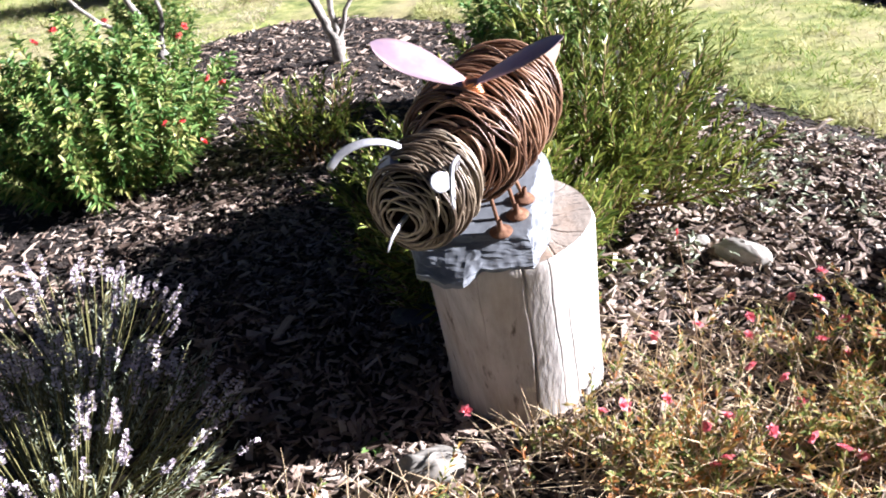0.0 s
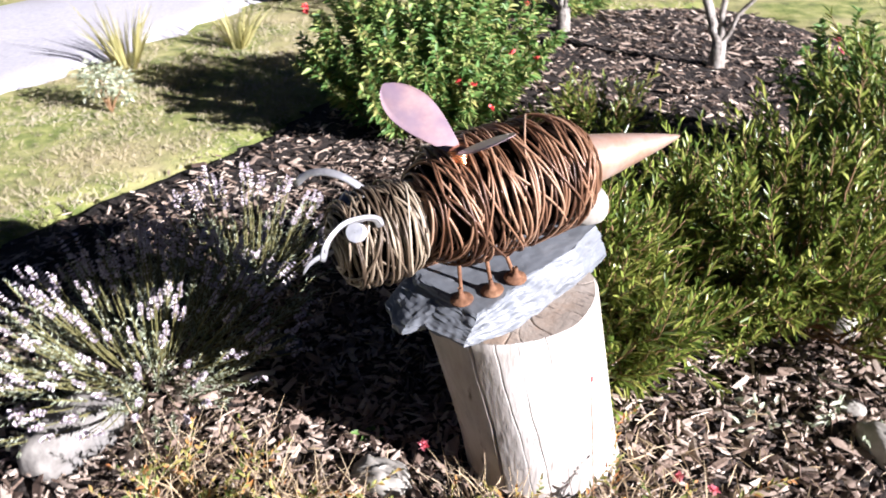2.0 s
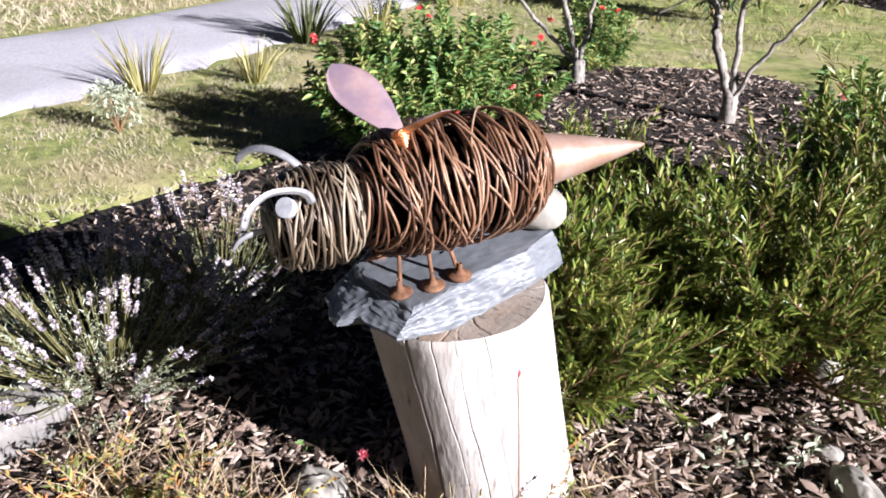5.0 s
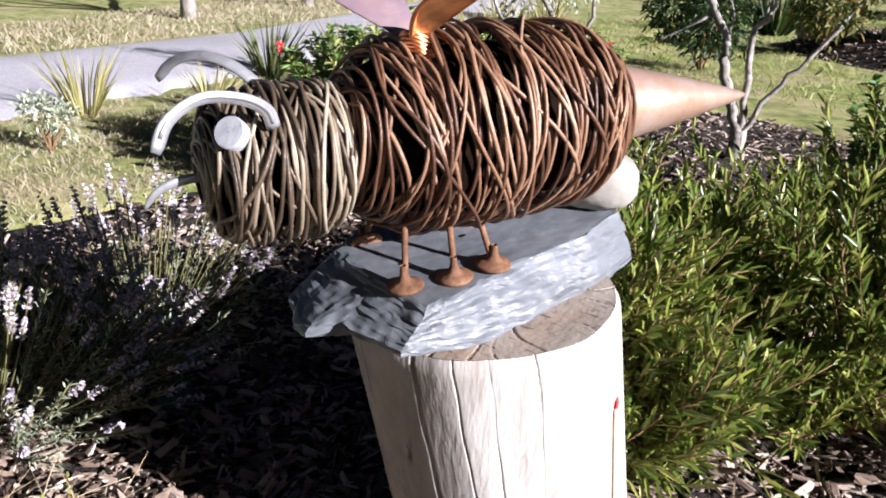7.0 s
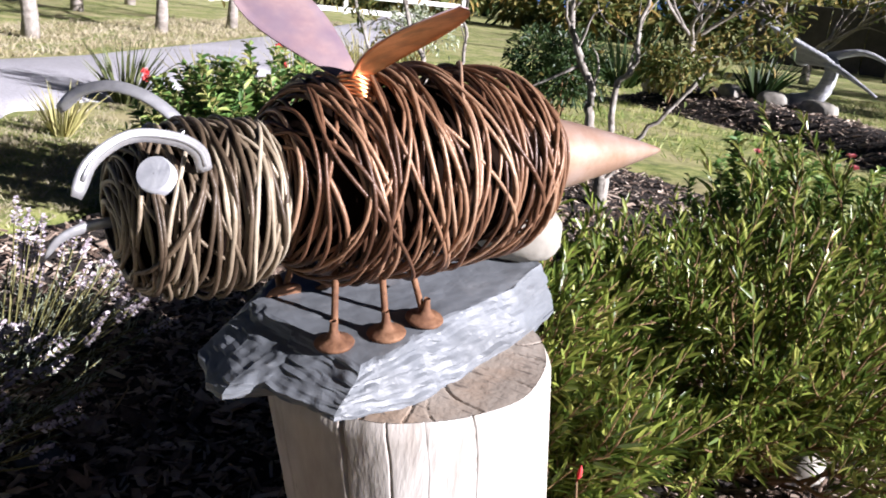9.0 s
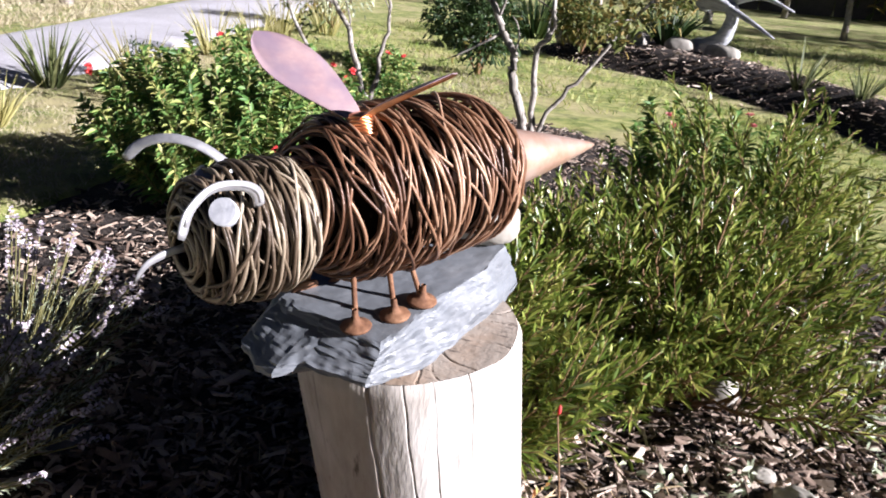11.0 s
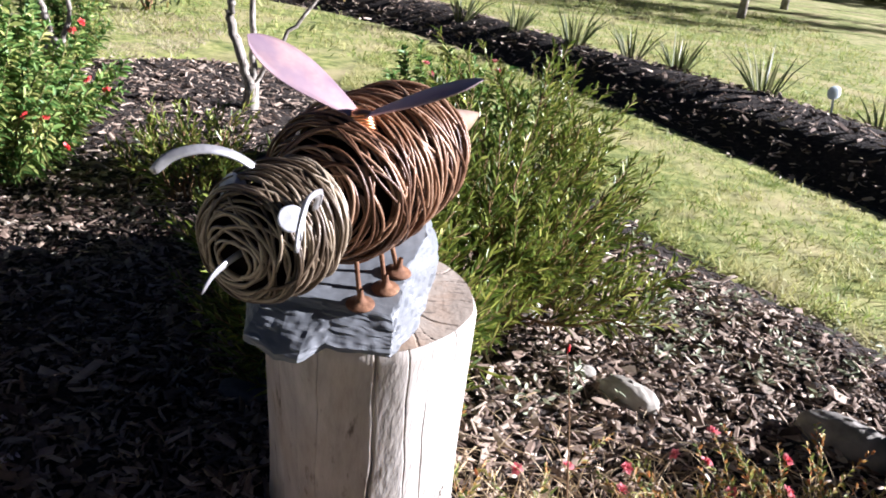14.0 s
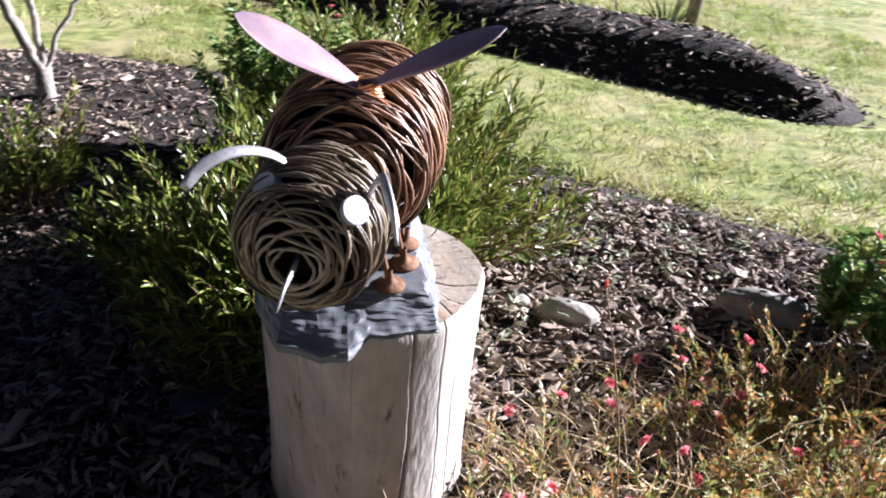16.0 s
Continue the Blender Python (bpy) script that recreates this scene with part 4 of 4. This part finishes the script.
# ---- shrubs and small trees behind ----
flower_bush((1.36, 1.80, 0), .20, .36, 26)
sb, _ = flower_bush((-2.35, 5.15, 0), .30, .46, 40)
sb["label"] = "small bush with yellow and orange leaves in the mulch"
bloom(sb, [(.2, -.2, .42), (.25, -.1, .40), (-.2, -.2, .3)], .028, M_red, label="bright red flower", stalks=True)
salvia, ends = flower_bush((.0, 3.66, 0), .38, .66, 46)
salvia["label"] = "soft leafy plant with pink flowers behind the low shrub"
bloom(salvia, [(-.10, -.16, .55), (-.08, -.18, .52), (.15, -.1, .58), (.17, -.13, .55)], .02, M_pink, label="pink flower", stalks=True)
bloom(fb, [(-.42, .1, .50), (.3, .3, .50), (.32, .33, .53), (.50, -.18, .20), (.55, -.1, .42)], .021, M_red, label="pink-red flower", stalks=True)
p16 = flower_bush((1.30, 2.02, 0), .12, .30, 12)[0]
p16["label"] = "small green plant with bright pink flowers by the lawn"
bloom(p16, [(-.03, -.05, .30), (-.02, -.08, .24)], .016, M_pink, label="bright pink flower", stalks=True)


def weeds(at, rx, ry, n):
    g = Geo()
    x, y = rng.normal(0, rx, n), rng.normal(0, ry, n)
    for i in range(n):
        k = rng.integers(4, 9)
        a = rng.uniform(0, 2 * np.pi, k)
        b = np.stack([x[i] + rng.normal(0, .015, k), y[i] + rng.normal(0, .015, k), rng.uniform(0, .05, k)], 1)
        leaves(g, b, np.stack([np.cos(a), np.sin(a), rng.uniform(.1, 1.2, k)], 1), rng.uniform(.018, .04, k), .011, .2)
    solo("weeds", g, M_leaf_l, "scattered grey-green weeds in the mulch beside the shrub", "weeds", kind="stuff", m=pose(*at))


weeds((.78, 2.85, 0), .14, .28, 60)
weeds((1.1, 2.6, 0), .25, .15, 30)
weeds((.2, 2.2, 0), .3, .1, 14)


def limb(g, p, way, length, r0, r1, wander, n=9):
    """A crooked branch; returns its line."""
    way = unit(np.asarray(way, float))
    pts = [np.asarray(p, float)]
    for i in range(n - 1):
        way = unit(way + rng.normal(0, wander, 3) + np.array((0, 0, .04)))
        pts.append(pts[-1] + way * length / (n - 1))
    pts = np.array(pts)
    tube(g, pts, np.linspace(r0, r1, n), 7)
    return pts


def bare_tree(at, limbs, label, crown):
    """A small tree with crooked limbs from near the ground, along given bends, and thin foliage above."""
    ob = thing("ornamental_tree", pose(*at), label, "tree", "small trees in the bed")
    gl = Geo()
    stump = Geo()
    tube(stump, [(0, 0, -.03), (.0, .005, .05), (.005, .0, .14)], [.05, .042, .036], 9)
    trunk = part("trunk", stump, M_bark, ob)
    for pts, r, leafy in limbs:
        g = Geo()
        p = bent([(.003, 0, .1), *pts], 5 * len(pts))
        p[2:] += rng.normal(0, .006, p[2:].shape)
        tube(g, p, np.linspace(r * 1.4, r * .55, len(p)), 7)
        for k in range(len(p) // 2, len(p), 2):
            way = unit(p[k] - p[k - 1]) + rng.normal(0, .55, 3)
            q = limb(g, p[k], way, rng.uniform(.15, .4), r * .4, r * .14, .28, 6)
            for c in q[2:] if leafy else q[4:]:
                n = crown if leafy else crown // 4
                leaves(gl, c + rng.normal(0, .05, (n, 3)), rng.normal(0, 1, (n, 3)) + np.array((0, 0, .4)), rng.uniform(.035, .065, n), .017, .2)
        part("branch", g, M_bark, trunk)
    tagged(part("foliage", gl, M_leaf_t, ob), kind="stuff")


bare_tree((-1.08, 4.64, 0), [
    ([(-.05, -.02, .25), (-.11, -.04, .45), (-.10, -.05, .56), (-.20, -.10, .75), (-.24, -.11, .95), (-.18, -.1, 1.35)], .021, False),
    ([(.0, .02, .30), (-.02, .03, .58), (.06, .04, .68), (.05, .05, .9), (.12, .06, 1.3)], .014, False),
    ([(.10, .04, .30), (.25, .10, .52), (.42, .18, .78), (.62, .26, 1.0)], .010, True)], "small pale-barked tree with crooked forking limbs", 24)
bare_tree((-2.15, 4.75, 0), [
    ([(-.06, -.02, .3), (-.12, -.05, .54), (-.22, -.10, .79), (-.24, -.1, 1.2)], .016, False),
    ([(-.16, -.05, .25), (-.36, -.16, .49), (-.50, -.22, .86), (-.56, -.2, 1.2)], .011, True),
    ([(.05, .02, .4), (.10, .04, .63), (.08, .03, .85), (.14, .05, 1.2)], .011, False)], "small pale-barked tree with thin bare limbs", 16)


def blob_bush(at, radius, height, n, leaf, material, label, lobes=9):
    """A dense bush: leaves set on the outside of several lobes over short stems."""
    ob = thing("shrub", pose(*at), label, "shrub")
    gs, gl = Geo(), Geo()
    for i in range(lobes):
        a = 2 * np.pi * i / lobes + rng.uniform(-.3, .3)
        k = rng.uniform(.2, .7) if i else 0
        c = np.array((radius * k * np.cos(a), radius * k * np.sin(a), height * rng.uniform(.42, .72)))
        tube(gs, bent([(0, 0, -.02), tuple(c * (.4, .4, .4)), tuple(c)], 7), np.linspace(.012, .005, 7) * height / .6, 5)
        m = n // lobes
        d = unit(rng.normal(size=(m, 3)) + np.array((0, 0, .2)))
        q = c + d * np.array((radius * .48, radius * .48, height * .36)) * rng.uniform(.45, 1.05, (m, 1))
        q[:, 2] = np.maximum(q[:, 2], .03)
        leaves(gl, q, d + rng.normal(0, .6, (m, 3)), leaf * rng.uniform(.6, 1.2, m), leaf * .34, .2)
    tagged(part("stem", gs, M_stem_r, ob), kind="stuff")
    tagged(part("foliage", gl, material, ob), kind="stuff")
    return ob


blob_bush((-2.8, 7.5, 0), .50, .70, 2600, .07, M_leaf_d, "dense dark green shrub at the end of the mulch bed")
blob_bush((-2.6, 9.6, .08), .38, .55, 1500, .08, M_leaf_t, "loose yellow-green shrub on the raised bed")
blob_bush((-5.9, 9.6, 0), .45, .75, 1500, .07, M_leaf_l, "soft grey-blue bush beside the driveway")
blob_bush((-4.25, 5.0, 0), .16, .26, 700, .03, M_leaf_d, "small dark bluish shrub on the lawn")
blob_bush((-3.1, 2.27, 0), .13, .24, 600, .03, M_leaf_l, "thin greyish shrublet on the dry lawn")


def tuft(at, n, height, width, material, label, category, spread=.5):
    g = Geo()
    a = rng.uniform(0, 2 * np.pi, n)
    k = rng.uniform(.1, 1, n)
    way = np.stack([np.cos(a) * k * spread, np.sin(a) * k * spread, np.ones(n)], 1)
    blades(g, np.stack([.12 * height * np.cos(a), .12 * height * np.sin(a), np.full(n, -.02)], 1), way, height * rng.uniform(.6, 1.15, n), width, rng.uniform(.02, .3, n))
    ob = thing("tussock", pose(*at), label, category, category + " tufts")
    tagged(part("foliage", g, material, ob), kind="stuff")


for x0, y0, h in ((-.2, 8.3, .42), (.76, 7.35, .40), (1.2, 7.1, .34), (1.5, 6.75, .34), (2.0, 6.25, .42), (.3, 7.9, .3), (2.55, 5.6, .3)):
    tuft((x0, y0, float(back_height(np.array([x0]), np.array([y0]))[0])), 34, h, .018, M_flax, "spiky green flax tuft on the raised mulch bed", "flax", .8)
for x0, y0, h in ((-3.75, 2.72, .42), (-4.05, 4.75, .45), (-4.9, 6.4, .55), (-5.0, 7.1, .5), (-3.55, 3.35, .3), (-5.6, 8.2, .6), (-5.4, 8.8, .6)):
    tuft((x0, y0, 0), 60, h, .012, M_flax_y, "pale yellow tussock grass beside the driveway", "tussock grass", .55)
tuft((-4.35, 4.3, 0), 70, .48, .02, M_flax, "dark green spiky tussock by the driveway", "flax", .7)
tuft((-1.85, 10.2, .2), 70, .55, .045, M_leaf_d, "dark green spiky yucca on the raised bed", "yucca", .9)
tuft((-3.9, 11.4, 0), 90, .9, .05, M_leaf_d, "large dark spiky yucca behind the bed", "yucca", 1.1)


def driftwood():
    """A plain driftwood shape: a curved post, fanned slats and two thin arms."""
    ob = thing("driftwood_sculpture", pose(-1.25, 10.0, .2, 0, 0, -8), "grey driftwood sculpture standing on the raised bed", "sculpture")
    part("post", tube(Geo(), bent([(-.30, .05, .02), (-.1, .02, .06), (.05, 0, .18), (.10, 0, .38), (.06, 0, .50)], 14), [.09, .1, .1, .1, .095, .09, .085, .08, .075, .07, .07, .07, .07, .06], 10), M_drift, ob)
    for i in range(8):
        e = (-.62 + .05 * i, .05 * i - .2, .78 - .05 * i)
        part("slat", tube(Geo(), bent([(.10, 0, .46), (-.22, .02 * i - .08, .60 - .02 * i), e], 8), np.linspace(.08, .07, 8), 6, .5), M_drift, ob)
    part("arm", tube(Geo(), bent([(.02, .02, .52), (.35, .05, .60), (.68, .1, .48)], 9), np.linspace(.05, .012, 9), 6), M_drift, ob)
    part("arm", tube(Geo(), bent([(.02, -.02, .48), (.32, -.1, .36), (.60, -.15, .22)], 9), np.linspace(.045, .012, 9), 6), M_drift, ob)


driftwood()
for size, mm in (((.16, .10, .09), pose(-1.62, 9.9, .24, 0, 0, 20)), ((.14, .1, .08), pose(-2.1, 10.0, .25, 0, 0, 70)), ((.20, .12, .09), pose(-1.15, 9.75, .22, 0, 0, -20)), ((.13, .12, .08), pose(-2.9, 9.9, .2, 0, 0, 10))):
    solo("rock", stone(size, .1, mm.translation.x), M_pebble, "cream boulder on the raised bed", "rock", "boulders on the raised bed", m=mm)
tag = thing("plant_marker", pose(2.45, 6.15, float(back_height(np.array([2.45]), np.array([6.15]))[0]), 0, -8, 0), "small pale blue plant marker in the mulch", "marker")
part("stake", tube(Geo(), [(0, 0, -.05), (0, 0, .1), (0, 0, .2)], .008, 6), M_tag, tag)
part("plate", stone((.05, .008, .045), .02, 1), M_tag, tag, at=pose(0, 0, .24, 0, 0, 15))


# ---- trees and buildings in the distance ----
def tree(at, height, spread, trunk_r, leaf_n, material, label, bark, fork=.28, leaf=.16):
    ob = thing("tree", pose(*at, 0, 0, rng.uniform(0, 360)), label, "tree", "trees on the far lawn")
    g = Geo()
    tube(g, [(0, 0, -.1), (.02, 0, height * fork * .5), (.0, .02, height * fork), (.0, .02, height * fork * 1.25)], [trunk_r * 1.25, trunk_r, trunk_r * .9, trunk_r * .7], 9)
    trunk = part("trunk", g, bark, ob)
    gl = Geo()
    for i in range(6):
        a = i * 1.05 + rng.uniform(-.3, .3)
        b = Geo()
        way = (np.cos(a) * spread / height * 1.2, np.sin(a) * spread / height * 1.2, rng.uniform(.6, 1.1))
        p = limb(b, (0, .02, height * fork), way, height * .62, trunk_r * .55, trunk_r * .12, .14)
        ends = [p[-1], p[-3]]
        for k in (3, 5, 6):
            q = limb(b, p[k], p[k] - p[k - 1] + rng.normal(0, .05, 3) * height * .2, height * .28, trunk_r * .28, trunk_r * .07, .2, 6)
            ends += [q[-1], q[-3]]
        part("branch", b, bark, trunk)
        m = leaf_n // 48
        for e in ends if leaf_n else []:
            leaves(gl, e + rng.normal(0, height * .07, (m, 3)), rng.normal(0, 1, (m, 3)), leaf * rng.uniform(.5, 1.2, m), leaf * .5, .2)
    if leaf_n:
        tagged(part("crown", gl, material, ob), kind="stuff")
    return ob


orchard = [tree((-8.2, 5.9, 0), 3.0, 3.4, .085, 0, M_leaf_t, "bare grey fruit tree with a forked trunk", M_bark_d, .15),
           tree((-9.2, 8.3, 0), 2.8, 3.0, .08, 900, M_leaf_t, "fruit tree with thinning autumn leaves", M_bark_d, .17),
           tree((3.9, 14.5, 0), 3.2, 2.6, .06, 1400, M_leaf_t, "fruit tree with yellowing leaves on the lawn", M_bark_d, .25)]
for k, (x0, y0, s) in enumerate([(-10.4, 10.6, 1), (-11, 6.2, .8), (-12.5, 9.2, 1.1), (-13.5, 5.2, 1), (-9.8, 4.2, .8), (-15, 12, 1.2)]):
    copy_thing(orchard[k % 2], pose(x0, y0, 0, 0, 0, 70 * k) @ Matrix.Scale(s, 4))
for k, (x0, y0, s) in enumerate([(-3.2, 18.5, 1), (-.6, 17.6, .9), (1.8, 18.5, 1.1), (.9, 21.5, 1.1), (5.6, 18, 1.1), (7.5, 14.6, 1), (4.4, 22, 1.2), (-2.5, 24, 1.2), (8.6, 20, 1.2), (-6, 20, 1.1), (2.6, 26, 1.2), (10.5, 17, 1)]):
    copy_thing(orchard[2 if k % 3 else 0], pose(x0, y0, 0, 0, 0, 97 * k) @ Matrix.Scale(s, 4))

pole = Geo()
tube(pole, [(0, 0, -.1), (0.02, 0, 3), (0.05, 0, 7)], [.13, .12, .10], 12)
solo("power_pole", pole, M_bark_d, "tall grey wooden pole standing on the lawn", "pole", m=pose(1.15, 17.2, 0))
pole = Geo()
tube(pole, [(0, 0, -.1), (.02, 0, .6), (.03, 0, 1.3)], [.05, .045, .04], 10)
solo("wooden_post", pole, M_bark_d, "grey wooden post at the edge of the raised bed", "post", m=pose(3.05, 6.2, 0, 0, 6, 0))


def far_wood(cx, cy, length, depth, height, n, turn, material, label):
    """A belt of woodland seen far off, leaf clumps over uneven crowns."""
    g = Geo()
    lobes = int(length / 1.3)
    for i in range(lobes):
        c = np.array((length * ((i + rng.uniform(0, 1)) / lobes - .5), rng.uniform(-.5, .5) * depth, 0))
        h = height * rng.uniform(.55, 1.1)
        m = n // lobes
        d = unit(rng.normal(size=(m, 3)))
        k = rng.uniform(.55, 1.05, (m, 1))
        q = c + np.array((0, 0, h * .5)) + d * k * np.array((1.5, 1.3, h * .52))
        leaves(g, q, d + rng.normal(0, .7, (m, 3)), rng.uniform(.25, .6, m), rng.uniform(.12, .25, m), .2)
        tube(g, [tuple(c), tuple(c + np.array((.1, 0, h * .6)))], [.14, .07], 6)
    solo("woodland", g, material, label, "woodland", kind="stuff", m=pose(cx, cy, 0, 0, 0, turn))


far_wood(4, 40, 60, 8, 5.5, 9000, 0, M_leaf_d, "belt of dark trees beyond the lawn")
far_wood(10, 31, 34, 4, 3.2, 5000, -8, M_leaf_t, "belt of autumn-coloured bushes beyond the orchard")
far_wood(9, 25.5, 22, 3, 2.4, 4000, -14, M_leaf_t, "loose belt of autumn-coloured shrubs beyond the lawn")
far_wood(-36, 26, 70, 8, 6, 8000, 62, M_leaf_d, "belt of dark trees beyond the driveway")
far_wood(-12, 28, 22, 3, 2.4, 4000, 20, M_leaf_t, "rough brown hedge beyond the lawn")


def box(g, sx, sy, sz, cx=0, cy=0, cz=0, bevel=0.0):
    bm = bmesh.new()
    bmesh.ops.create_cube(bm, size=1.0, matrix=Matrix.Translation((cx, cy, cz)) @ Matrix.Diagonal((sx, sy, sz, 1)))
    if bevel:
        bmesh.ops.bevel(bm, geom=bm.edges[:], offset=bevel, segments=1, affect="EDGES")
    bmesh.ops.triangulate(bm, faces=bm.faces[:])
    bm.verts.index_update()
    g.add([tuple(v.co) for v in bm.verts], [[v.index for v in f.verts] for f in bm.faces])
    bm.free()
    return g


def building(at, sx, sy, h, label):
    ob = thing("house", at, label, "house")
    part("wall", box(Geo(), sx, sy, h, 0, 0, h / 2, .02), M_white, ob, smooth=False)
    g = Geo()
    v = [(-sx * .54, -sy * .6, h), (sx * .54, -sy * .6, h), (sx * .54, sy * .6, h), (-sx * .54, sy * .6, h), (-sx * .5, 0, h + 1.2), (sx * .5, 0, h + 1.2)]
    g.add(v, [(0, 1, 5), (0, 5, 4), (2, 3, 4), (2, 4, 5), (1, 2, 5), (3, 0, 4), (0, 3, 2), (0, 2, 1)])
    part("roof", g, M_roof, ob, smooth=False)
    for k in (-.3, 0.02, .3):
        w = part("window", box(Geo(), 1.0, .06, .9, sx * k, -sy / 2 - .02, h * .55, .01), M_white, ob, smooth=False)
        part("pane", box(Geo(), .86, .03, .76, sx * k, -sy / 2 - .05, h * .55, .005), M_glass, w, smooth=False)


building(pose(-24, 19, 0, 0, 0, 52), 9, 5, 2.4, "pale single-storey house beyond the driveway")
fence = thing("rail_fence", pose(-19, 17.5, -.25, 0, 0, 62), "white rail fence beyond the driveway", "fence")
post_me = box(Geo(), .12, .12, 1.0, 0, 0, .5, .01).mesh("post", M_white, False)
rail_me = box(Geo(), 2.0, .05, .14, 1.0, 0, 0, .008).mesh("rail", M_white, False)
for k in range(9):
    part("post", post_me, M_white, fence, at=pose(2 * k - 8, 0, 0))
    for z0 in (.35, .8):
        if k < 8:
            part("rail", rail_me, M_white, fence, at=pose(2 * k - 8, 0, z0))
shed = thing("garden_fence", pose(-2.2, 27.5, 0, 0, 0, 6), "dark timber fence beyond the lawn", "fence")
slat_me = box(Geo(), .98, .05, 1.7, 0, 0, .85, .01).mesh("panel", M_fence, False)
for k in range(8):
    part("panel", slat_me, M_fence, shed, at=pose(k - 4, .02 * (k % 2), 0))
